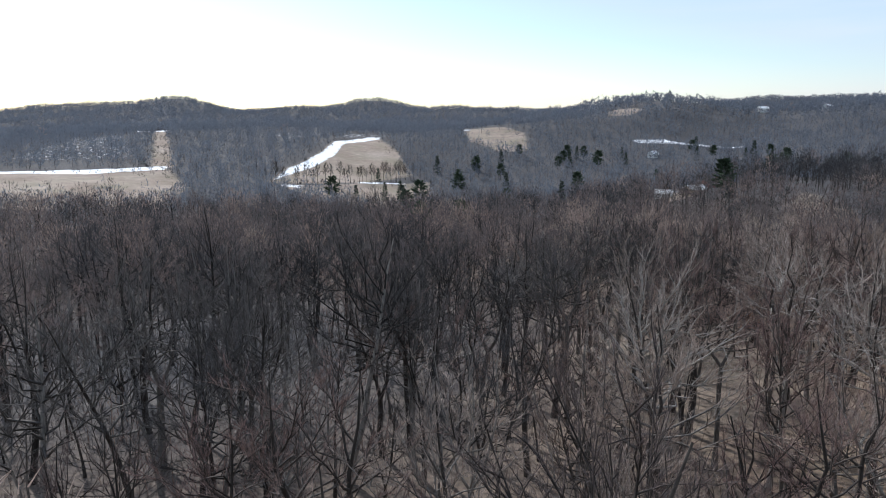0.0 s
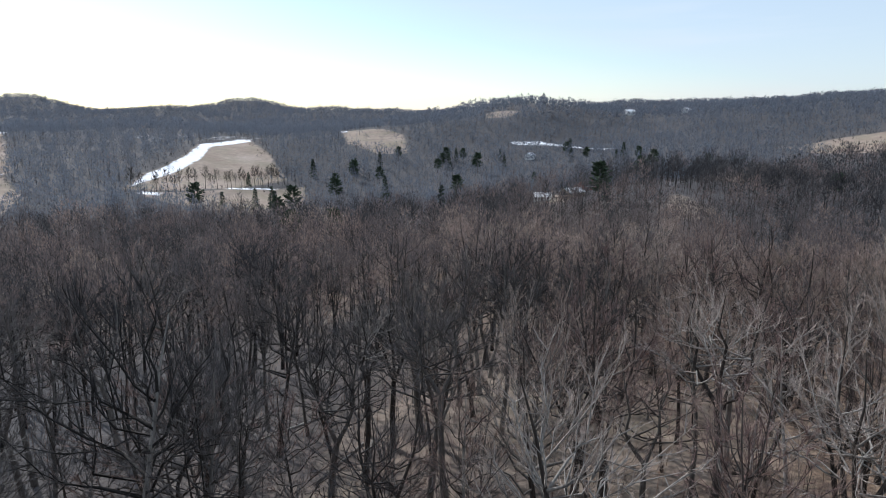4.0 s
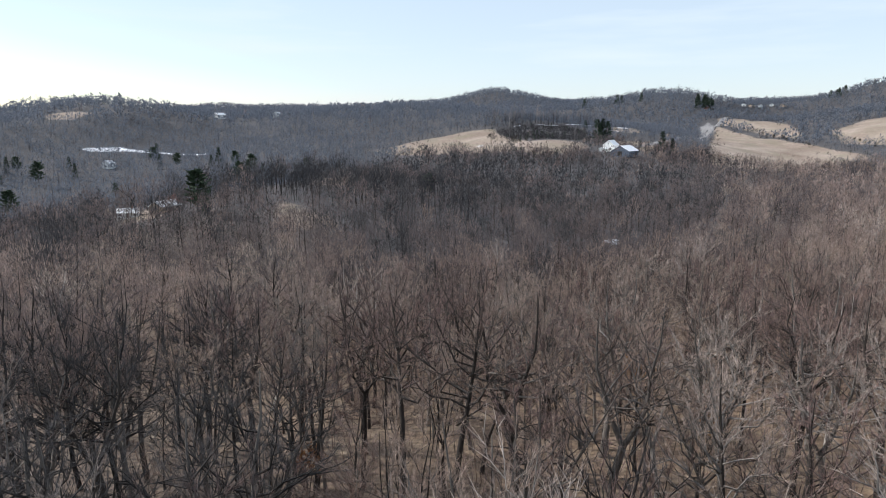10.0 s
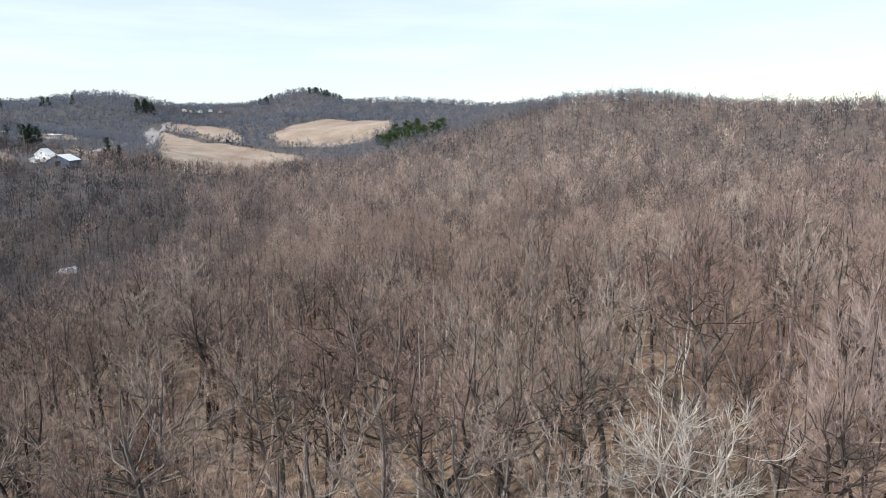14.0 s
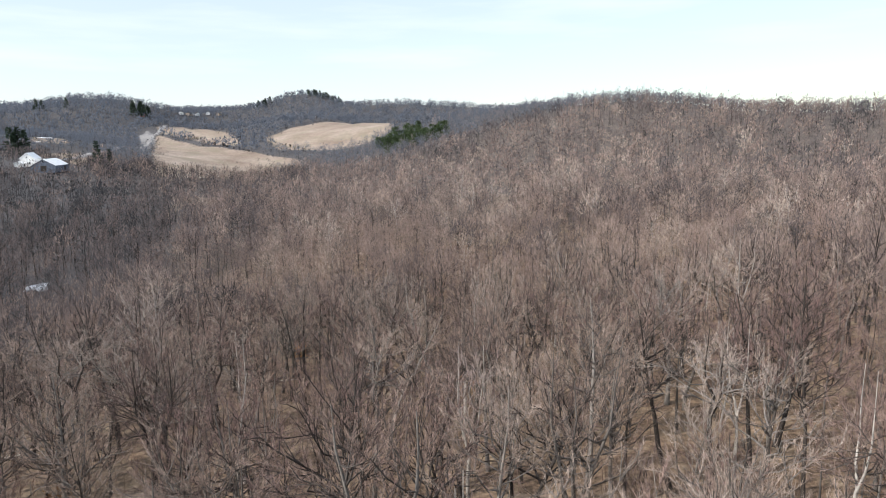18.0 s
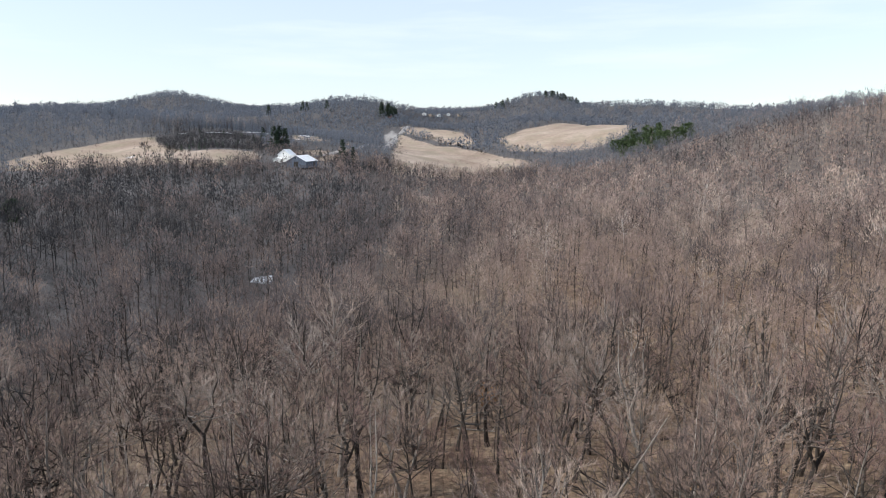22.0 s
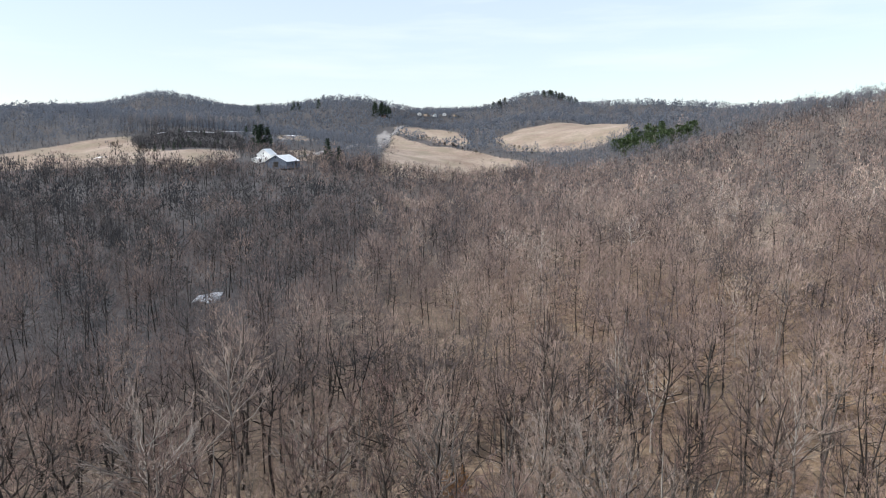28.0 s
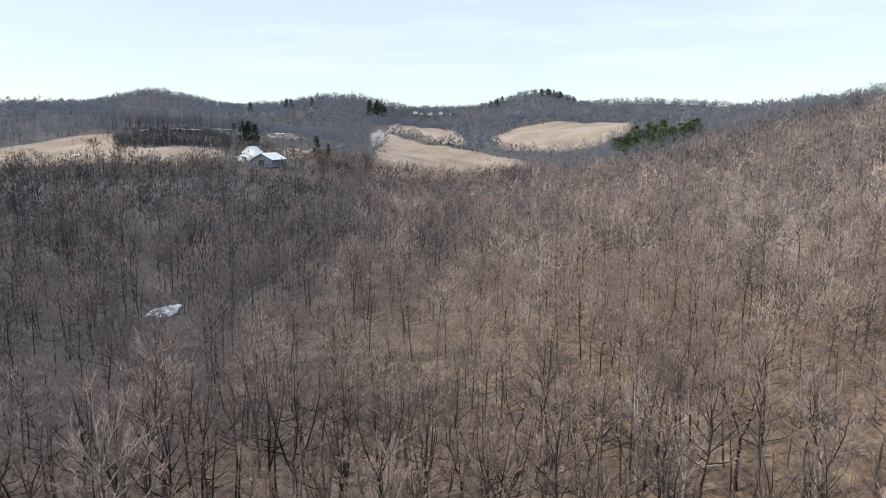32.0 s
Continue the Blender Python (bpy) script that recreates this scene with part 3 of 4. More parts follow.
def conifer(seed, h, spread, tiers, per, bare=0.12, droop=-12, needles=7, size=1.0):
    """An evergreen: stem, boughs and sprays of needles in tiers."""
    rng = random.Random(seed)
    stem, crown = Wood(), Wood()
    stem.tube([Vector((0, 0, -0.4)), Vector((0, 0, h * 0.5)), Vector((0, 0, h))], [h * 0.017, h * 0.011, 0.02], 6)
    for k in range(tiers):
        s = bare + (0.98 - bare) * (k / tiers)
        for j in range(per):
            az = rng.random() * 6.3
            u = (s - bare) / (1 - bare)
            ln = spread * ((1 - u ** 1.15) if droop < 0 else (1 - u ** 2.6) * (0.6 + 0.4 * min(1, 3 * u))) * rng.uniform(0.6, 1.2) + 0.25
            way = outward(az, radians(droop + 40 * s + rng.gauss(0, 7)))
            p = Vector((0, 0, h * s + rng.gauss(0, 0.2)))
            crown.twig(p, way, ln, 0.12, rng)
            for q in range(needles):
                t = rng.uniform(0.25, 1.0)
                fan = (way + outward(az + rng.choice((-1, 1)) * rng.uniform(0.4, 1.3), radians(rng.uniform(-25, 30)))).normalized()
                crown.twig(p + way * ln * t, fan, size * rng.uniform(0.6, 1.2), size * 0.5, rng)
    return stem, crown


def sheet(name, mat, protos, items, label, category="trees"):
    """Many trees in one mesh. items: prototype, x, y, z, turn, scale, tone."""
    items = np.asarray(items, float)
    vs, fs, ts, ws, n = [], [], [], [], 0
    for k, (v, f, fine) in enumerate(protos):
        mine = items[items[:, 0] == k]
        if not len(mine):
            continue
        c, s = np.cos(mine[:, 4])[:, None], np.sin(mine[:, 4])[:, None]
        size = mine[:, 5][:, None]
        x = (c * v[:, 0] - s * v[:, 1]) * size + mine[:, 1][:, None]
        y = (s * v[:, 0] + c * v[:, 1]) * size + mine[:, 2][:, None]
        z = v[:, 2] * size + mine[:, 3][:, None]
        vs.append(np.stack([x, y, z], -1).reshape(-1, 3))
        fs.append((f[None] + (n + np.arange(len(mine)) * len(v))[:, None, None]).reshape(-1, 3))
        ts.append(np.repeat(mine[:, 6], len(v)))
        ws.append(np.tile(fine, len(mine)))
        n += len(mine) * len(v)
    me = raw_mesh(name, np.concatenate(vs), np.concatenate(fs), mat, np.concatenate(ts), np.concatenate(ws))
    return tagged(new(name, me), label, category, kind="stuff")


def clumps(x, y):
    """Older and younger stands, some tens of metres across."""
    return np.sin(x * 0.09 + 2 * np.sin(y * 0.05)) * np.sin(y * 0.083 + 1.7 * np.sin(x * 0.043 + 1)) + 0.5 * np.sin(x * 0.21 + y * 0.13) * np.sin(y * 0.19 - x * 0.1)


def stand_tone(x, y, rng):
    """Species change from stand to stand, reddish and tan on the slopes; shade in the hollow and haze far off are
    painted as grey.
    """
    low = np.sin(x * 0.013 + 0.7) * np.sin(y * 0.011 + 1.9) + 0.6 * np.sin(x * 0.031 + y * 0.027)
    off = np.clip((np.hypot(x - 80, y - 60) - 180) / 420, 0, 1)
    return np.clip(0.6 + 0.13 * np.exp(-((x - 390) ** 2 + (y - 150) ** 2) / (2 * 110 ** 2)) + 0.09 * low + 0.13 * clumps(y + 40, x) - 0.2 * off - 0.5 * np.clip(shade_and_haze(x, y), 0, 1) + rng.normal(0, 0.2, np.shape(x)), 0, 1)


FLIGHT_LINE = [(0, 0), (20, 48), (38, 64), (75, 67), (162, 75)]
rng = np.random.default_rng(7)


def scatter(spacing, lo, hi, thin=0.0):
    """Places for trees whose distance from the flight line is between lo and hi, outside the open land."""
    reach = hi + 10
    x, y = np.meshgrid(np.arange(-reach, 170 + reach, spacing), np.arange(-reach, 80 + reach, spacing))
    x, y = x.ravel() + rng.uniform(-0.48, 0.48, x.size) * spacing, y.ravel() + rng.uniform(-0.48, 0.48, y.size) * spacing
    d = near_line(FLIGHT_LINE, x, y)
    az = np.degrees(np.arctan2(x + 15, y + 25))
    keep = (d >= lo) & (d < hi) & (az > -46) & (az < 138)
    for f in FIELDS + SNOWS[:6] + [GRAVEL, BRUSH_BAND]:
        keep &= ~inside(f, x, y)
    for f in THIN:
        keep &= ~inside(f, x, y) | (rng.random(x.size) < 0.1)
    keep &= near_line(ROAD, x, y) > 7
    keep &= np.hypot(x - BARN_AT[0] + 12, y - BARN_AT[1] + 8) > 36
    keep &= np.hypot((x - POND_AT[0]) / 1.5, y - POND_AT[1]) > 5.5
    keep &= rng.random(x.size) >= thin + np.clip(-0.35 - clumps(x, y), 0, 0.45)
    return x[keep], y[keep]


# the reaches of woodland that lie open to the flight: standing point and bearings
REACHES = [((0, 0), -33, 44), ((7, 22), -22, 50), ((19, 46), -6, 70), ((27, 58), 24, 100), ((38, 64), 54, 131), ((75, 67), 54, 131), ((86, 66), 35, 112), ((162, 75), 35, 112)]


def open_reach(x, y):
    seen = np.zeros(x.size, bool)
    for (ex, ey), a, b in REACHES:
        az = np.degrees(np.arctan2(x - ex, y - ey))
        seen |= (az > a) & (az < b)
    return seen


def items_for(x, y, kinds, low=0.75, high=1.15):
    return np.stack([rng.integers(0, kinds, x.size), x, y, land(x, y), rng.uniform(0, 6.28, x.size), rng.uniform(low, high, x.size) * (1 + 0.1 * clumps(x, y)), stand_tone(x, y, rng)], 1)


def single(name, stem, crown, bark, twig, label, category, at, turn=0.0, scale=1.0, group=""):
    """One tree as a thing of its own, stem and crown apart."""
    ob = new(name)
    for part_name, wood, mat in (("trunk", stem, bark), ("crown", crown, twig)):
        child = new(part_name, wood if isinstance(wood, bpy.types.Mesh) else wood.mesh(part_name, mat))
        child.parent = ob
    ob.matrix_basis = pose(at[0], at[1], float(land(*at)), 0, 0, turn) @ Matrix.Scale(scale, 4)
    return tagged(ob, label, category, group)


# kinds of near trees, grown once and then copied
KINDS = [
    dict(h=20, r0=0.21, cr=5.0, base=0.45, limbs=21), dict(h=22, r0=0.30, cr=6.4, base=0.40, leaders=2, limbs=25), dict(h=19, r0=0.17, cr=4.3, base=0.5, limbs=19),
    dict(h=21, r0=0.31, cr=6.8, base=0.36, leaders=3, limbs=27), dict(h=16, r0=0.13, cr=4.0, base=0.42, limbs=17), dict(h=23, r0=0.30, cr=5.6, base=0.5, limbs=20, wobble=0.16),
    dict(h=19, r0=0.24, cr=6.0, base=0.32, leaders=2, limbs=23, wobble=0.16), dict(h=15, r0=0.10, cr=3.0, base=0.4, limbs=15), dict(h=21, r0=0.23, cr=5.2, base=0.42, lean=0.06, wobble=0.16),
    dict(h=18, r0=0.2, cr=5.8, base=0.36, limbs=23, leaders=4), dict(h=21, r0=0.24, cr=5.4, base=0.55, limbs=19, leaders=2, wobble=0.14), dict(h=13, r0=0.12, cr=3.8, base=0.25, limbs=19, leaders=3)]
NAMED_PLACES = [(73.5, 52.4), (80, 38), (38, 59), (175.5, 62.7), (263, 87), (126, 62.5), (114, 96), (254, 27), (106, 84), (108, 38.5)]


def near_trees():
    x, y = scatter(6.3, 0, 100)
    front = open_reach(x, y)
    x, y = x[front], y[front]
    for px, py in NAMED_PLACES:
        far = np.hypot(x - px, y - py) > (7.5 if py == 38 else 4.5)
        x, y = x[far], y[far]
    d = near_line(FLIGHT_LINE, x, y)
    order = np.argsort(d + rng.uniform(0, 8, d.size))
    grown, first, left = {}, {}, {"forked_tree": 285, "straight_tree": 285}
    words = {"forked_tree": ("leafless grey tree forking into several leaders with fine twigs", "forked bare trees on the slope"),
             "straight_tree": ("leafless straight-stemmed tree with fine twigs on leaf litter", "straight bare trees on the slope")}
    taken = 0
    for n in order[:560]:
        k = int(rng.integers(0, len(KINDS)))
        name = "straight_tree" if KINDS[k].get("leaders", 1) == 1 else "forked_tree"
        if left[name] == 0:
            break
        left[name] -= 1
        taken += 1
        at, turn, size = (float(x[n]), float(y[n])), float(rng.uniform(0, 360)), float(rng.uniform(0.8, 1.1))
        # dim: trees whose shade is painted by the twig colour
        dim = float(shade_and_haze(at[0], at[1])) + float(rng.normal(0, 0.1)) > 0.45
        if k not in grown:
            grown[k] = bare_tree(100 + k, **{**KINDS[k], "r0": KINDS[k]["r0"] * 1.2})
        if (k, dim) not in first:
            first[k, dim] = single(name, *grown[k], BARK, SHADE_TWIG if dim else TWIG, words[name][0], "tree", at, turn, size, words[name][1])
        else:
            ob = copy_thing(first[k, dim], Matrix.Identity(4))
            ob.matrix_basis = pose(at[0], at[1], float(land(*at)), 0, 0, turn) @ Matrix.Scale(size, 4)
    rest = order[taken:]
    protos = []
    for k in range(8):
        stem, crown = bare_tree(300 + k, **{**KINDS[k], "limbs": 15, "subs": 6, "twigs": 10, "tw": 0.04, "sides": 4, "twig_len": 0.9, "thin": True, "steps": 2})
        (v1, f1), (v2, f2) = stem.arrays(), crown.arrays()
        protos.append((np.concatenate([v1, v2]), np.concatenate([f1, f2 + len(v1)]), np.array(stem.fine + crown.fine)))
    sheet("near_woods", WOODS, protos, items_for(x[rest], y[rest], len(protos), 0.8, 1.12), "close woods of bare grey and reddish trees")
    x, y = scatter(3.7, 0, 105)
    front = open_reach(x, y)
    x, y = x[front], y[front]
    poles = [plain_tree(400 + k, 4 + k * 1.3, 1.3 + 0.12 * k, 0.2, 6, 26, 0.022, 0.85, 0.045) for k in range(6)]
    sheet("saplings", BRUSH, poles, items_for(x, y, len(poles), 0.6, 1.2), "thin bare saplings and brush under the trees", "saplings")


near_trees()


def in_sight(x, y, tall):
    """Which places beyond the valley rise clear of the nearer ground."""
    seen = np.zeros(x.size, bool)
    for ex, ey, ez in ((0, 0, 42), (19, 46, 41), (60, 68, 41), (110, 68, 40), (162, 75, 38)):
        line = (land(x, y) + tall - ez) / np.hypot(x - ex, y - ey)
        clear = np.ones(x.size, bool)
        for s in np.linspace(0.12, 0.96, 30):
            gx, gy = ex + s * (x - ex), ey + s * (y - ey)
            clear &= (land(gx, gy) + 7 - ez) / np.hypot(gx - ex, gy - ey) < line
        seen |= clear
    return seen


def far_woods():
    mid = [plain_tree(500 + k, 16 + 0.8 * k, 5.6 + 0.25 * k, 0.4, 17, 600, 0.095, 1.2, 0.19) for k in range(9)]
    x, y = scatter(7.9, 100, 190)
    front = open_reach(x, y)
    sheet("middle_woods", WOODS, mid, items_for(x[front], y[front], len(mid), 0.7, 1.15), "bare woods on the valley side")
    slope = [plain_tree(550 + k, 16 + 0.8 * k, 5.6 + 0.25 * k, 0.38, 13, 250, 0.17, 1.5, 0.2) for k in range(9)]
    x, y = scatter(8.2, 190, 345)
    front = open_reach(x, y)
    sheet("slope_woods", WOODS, slope, items_for(x[front], y[front], len(slope), 0.7, 1.15), "bare woods on the far valley slope")
    brush = [plain_tree(580 + k, 3 + k, 2.2 + 0.2 * k, 0.1, 5, 26, 0.10, 1.4, 0.05, 3, False) for k in range(6)]
    x, y = scatter(5.0, 100, 345)
    front = open_reach(x, y)
    shrubs = items_for(x[front], y[front], len(brush), 0.6, 1.25)
    shrubs[:, 6] = 0.8 * shrubs[:, 6]
    sheet("understorey", BRUSH, brush, shrubs, "grey-brown brush under the bare woods", "brush")
    far = [plain_tree(600 + k, 14 + 0.8 * k, 6.3, 0.22, 9, 76, 0.5, 2.0, 0.22, 3, False) for k in range(7)]
    x, y = scatter(9.6, 345, 900)
    clear = open_reach(x, y)
    x, y = x[clear], y[clear]
    clear = in_sight(x, y, 18.0)
    x, y = x[clear], y[clear]
    # hill: woods coloured with haze instead of their own brown
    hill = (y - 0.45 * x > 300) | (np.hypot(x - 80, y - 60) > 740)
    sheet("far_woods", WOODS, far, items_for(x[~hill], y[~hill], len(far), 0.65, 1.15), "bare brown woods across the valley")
    sheet("hill_woods", HAZE_WOODS, far, items_for(x[hill], y[hill], len(far), 0.65, 1.1), "bare woods, hazed blue-grey in colour, on the hills beyond the valley")
    x, y = scatter(8.6, 0, 130)
    back = ~open_reach(x, y)
    sheet("hillside_woods", WOODS, mid[::2], items_for(x[back], y[back], len(mid[::2]), 0.7, 1.15), "bare woods on the hillside beside the flight")
    x, y = scatter(13.0, 130, 340)
    back = ~open_reach(x, y)
    sheet("outlying_woods", WOODS, far, items_for(x[back], y[back], len(far), 0.9, 1.3), "bare woods at the edge of the slope")
    edge = [plain_tree(700 + k, 13 + 1.0 * k, 9.0, 0.12, 8, 40, 1.7, 3.0, 0.3, 3, False) for k in range(5)]
    x, y = scatter(15.5, 900, 2700)
    clear = open_reach(x, y)
    x, y = x[clear], y[clear]
    clear = in_sight(x, y, 14.0)
    x, y = x[clear], y[clear]
    sheet("distant_woods", HAZE_WOODS, edge, items_for(x, y, len(edge), 0.75, 1.15), "distant bare woods on the ridges")


far_woods()


def named_trees():
    """Trees that stand out from the rest."""
    stem, crown = bare_tree(41, 20.5, 0.21, 5.4, 0.52, 3, 25, 6, 8, 0.028, 1.2, 8, 0.04, 0.22, 5)
    single("sycamore", stem, crown, PALE_BARK, PALE_BARK, "bone-white forked sycamore with few bare twigs", "tree", (73.5, 52.4), 40)
    stem, crown = bare_tree(22, 21.5, 0.3, 6.2, 0.2, 7, 64, 9, 16, 0.03, 1.5, 8, 0.02, 0.05)
    single("spreading_tree", stem, crown, BARK, PALE_TWIG, "broad round-crowned bare tree with dense pale pinkish twigs", "tree", (80, 38), 10)
    stem, crown = bare_tree(23, 22, 0.4, 7.5, 0.5, 3, 20, 7, 9, 0.028, 1.4, 8, 0.06, 0.22, 5)
    single("gnarled_tree", stem, crown, BARK, TWIG, "large dark tree with crooked wide-spread limbs", "tree", (38, 59), 75)
    stem, crown = bare_tree(24, 23, 0.3, 4.6, 0.5, 2, 16, 5, 6, 0.022, 0.9, 7, 0.02, 0.18)
    single("dead_tree", stem, crown, BARK, BARK, "tall half-dead grey tree with short broken limbs", "tree", (175.5, 62.7), 0)
    stem, crown = bare_tree(25, 24, 0.32, 4.6, 0.4, 2, 22, 6, 10, 0.03, 1.3, 7, 0.02, 0.08)
    single("tall_tree", stem, crown, BARK, TWIG, "tall dark-stemmed bare tree above the others", "tree", (263, 87), 30)
    stem, crown = bare_tree(26, 20, 0.22, 3.8, 0.4, 2, 18, 6, 8, 0.028, 1.2, 7, 0.02, 0.09)
    single("pale_tree", stem, crown, PALE_BARK, PALE_TWIG, "slender pale-barked bare tree with white upper limbs", "tree", (126, 62.5), 120)
    single("pale_tree", stem, crown, PALE_BARK, TWIG, "pale-barked bare tree among grey saplings", "tree", (255, 73), 20, 0.95)
    single("pale_tree", stem, crown, PALE_BARK, TWIG, "pale-barked bare tree on the wooded slope", "tree", (108, 38.5), 200, 0.9)
    sm, cm = stem.mesh("trunk", PALE_BARK), crown.mesh("crown", TWIG)
    for k, at in enumerate([(266, 88), (272, 72), (256, 49), (160, 60), (98, 66), (148, 89), (128, 36)]):
        single("pale_tree", sm, cm, PALE_BARK, TWIG, "pale-stemmed bare tree rising from reddish brush", "tree", at, 50 * k, 0.9 + 0.05 * (k % 3), "pale trees on the slope")
    stem, crown = bare_tree(29, 15, 0.22, 5.2, 0.25, 3, 24, 7, 16, 0.16, 0.4, 6)
    single("oak", stem, crown, BARK, TAN_LEAF, "young oak holding pale tan withered leaves", "tree", (226, 33), 40)
    stem, crown = bare_tree(27, 8, 0.09, 2.9, 0.15, 3, 22, 7, 13, 0.2, 0.32, 5)
    for at, turn, size in (((114, 96), 0, 1.0), ((126, 98), 80, 0.8), ((254, 27), 150, 1.35), ((273, 23), 200, 1.2), ((96, 78), 30, 0.7), ((60, 104), 70, 0.7), ((172, 58), 70, 0.75), ((140, 108), 10, 0.8), ((212, 92), 140, 0.9)):
        single("beech_sapling", stem, crown, BARK, RUST_LEAF, "young tree still holding dry rust-brown leaves", "tree", at, turn, size, "young trees with dry leaves")


named_trees()


def row_trees():
    """Single trees at field edges."""
    stem, crown = bare_tree(31, 17, 0.24, 3.2, 0.35, 1, 14, 4, 6, 0.1, 2.0, 5, 0.05, 0.1, 2)
    sm, cm = stem.mesh("trunk", BARK), crown.mesh("crown", BARK)
    r = random.Random(5)
    line = [(-88, 556), (-55, 578), (-22, 598), (6, 622), (26, 640)]
    for k in range(26):
        p = (Vector(line[min(int(k / 6.5), 3)]).lerp(Vector(line[min(int(k / 6.5), 3) + 1]), (k / 6.5) % 1))
        single("edge_tree", sm, cm, BARK, BARK, "thin dark bare tree in a row at a field edge", "tree", (p.x + r.gauss(0, 2), p.y + r.gauss(0, 2)), r.uniform(0, 360), r.uniform(0.8, 1.2), "row of trees along the field")
    stem, crown = bare_tree(32, 13, 0.3, 5.5, 0.25, 3, 22, 5, 7, 0.1, 1.8, 5, 0.02, 0.08)
    for at, label in (((607, 503), "lone bare tree on a grassy knoll"), ((584, 456), "bare tree with a dark crown beside the knoll")):
        single("field_tree", stem, crown, BARK, BARK, label, "tree", at, 0, 1.0)
    stem, crown = bare_tree(33, 6, 0.1, 1.6, 0.2, 2, 10, 3, 4, 0.12, 1.2, 4)
    sm, cm = stem.mesh("trunk", BARK), crown.mesh("crown", BARK)
    for k in range(34):
        a, b = ((1175, 420), (1010, 282)) if k < 24 else ((1075, 258), (1000, 205))
        f = (k / 24) if k < 24 else (k - 24) / 10
        single("hedge_tree", sm, cm, BARK, BARK, "small bare tree in a hedgerow between fields", "tree", (a[0] + f * (b[0] - a[0]) + r.gauss(0, 3), a[1] + f * (b[1] - a[1]) + r.gauss(0, 3)), r.uniform(0, 360), r.uniform(0.7, 1.5), "hedgerow trees")


row_trees()


def fallen_logs():
    """Dead stems on the forest floor, some with broken limb stubs."""
    r = random.Random(17)
    made = 0
    while made < 26:
        x, y = r.uniform(10, 220), r.uniform(20, 150)
        if abs(float(near_line(FLIGHT_LINE, np.array([x]), np.array([y]))[0]) - 45) > 38:
            continue
        length, thick, turn = r.uniform(5, 12), r.uniform(0.14, 0.26), r.uniform(0, 6.3)
        log, stubs = Wood(), Wood()
        step = Vector((math.cos(turn), math.sin(turn), 0)) * length / 5
        pts = [Vector((step.x * k, step.y * k, 0)) for k in range(6)]
        base = float(land(x, y))
        for p in pts:
            p.z = float(land(x + p.x, y + p.y)) - base + thick * 0.8
        log.tube(pts, [thick * (1 - 0.11 * k) for k in range(6)], 7)
        for k in range(4):
            p, way = along(pts, r.uniform(0.35, 0.95))
            tip = p + (way * 0.5 + outward(r.random() * 6.3, radians(r.uniform(10, 60)))) * r.uniform(0.8, 2.2)
            stubs.tube([p, tip], [thick * 0.35, 0.02], 4)
        ob = new("fallen_log")
        for name, wood in (("stem", log), ("limb_stubs", stubs)):
            child = new(name, wood.mesh(name, PALE_BARK if made % 3 == 0 else BARK))
            child.parent = ob
        ob.location = (x, y, base)
        tagged(ob, "fallen dead trunk with broken limbs on leaf litter", "log", "fallen logs")
        made += 1


fallen_logs()


def edge_brush():
    """Shrubs and young trees that fray the field edges."""
    kinds = [plain_tree(800 + k, 3 + 0.9 * k, 1.9, 0.1, 4, 22, 0.2, 1.4, 0.08, 3, False) for k in range(5)]
    xs, ys = [], []
    for f in FIELDS + THIN:
        for (xa, ya), (xb, yb) in zip(f, f[1:] + f[:1]):
            n = max(2, int(math.hypot(xb - xa, yb - ya) / 4.2))
            t = rng.random(n)
            xs.append(xa + t * (xb - xa) + rng.normal(0, 5, n))
            ys.append(ya + t * (yb - ya) + rng.normal(0, 5, n))
    x, y = np.concatenate(xs), np.concatenate(ys)
    sheet("edge_brush", WOODS, kinds, items_for(x, y, len(kinds), 0.5, 1.4), "bare shrubs and young growth along field edges", "shrubs")


edge_brush()


def field_front():
    """Tall bare trees in the hollow before the farm fields."""
    kinds = [plain_tree(850 + k, 11 + 1.5 * k, 4.4, 0.35, 9, 70, 0.24, 2.0, 0.24) for k in range(6)]
    xs, ys = [], []
    for line in ([(480, 470), (530, 418), (548, 385), (578, 366), (618, 360)], [(728, 322), (725, 275), (755, 226), (792, 196), (850, 180)], [(672, 340), (700, 325), (728, 316)]):
        for (xa, ya), (xb, yb) in zip(line, line[1:]):
            n = int(math.hypot(xb - xa, yb - ya) / 1.2)
            t = rng.random(n)
            xs.append(xa + t * (xb - xa) + rng.normal(-6, 9, n))
            ys.append(ya + t * (yb - ya) + rng.normal(-3, 7, n))
    x, y = np.concatenate(xs), np.concatenate(ys)
    far = np.hypot(x - BARN_AT[0] + 14, y - BARN_AT[1] + 8) > 36
    x, y = x[far], y[far]
    sheet("thicket", WOODS, kinds, items_for(x, y, len(kinds), 0.65, 1.1) + np.array([0, 0, 0, 0, 0, 0, 0.12]), "grey bare thicket in the hollow before the farm fields", "trees")


field_front()


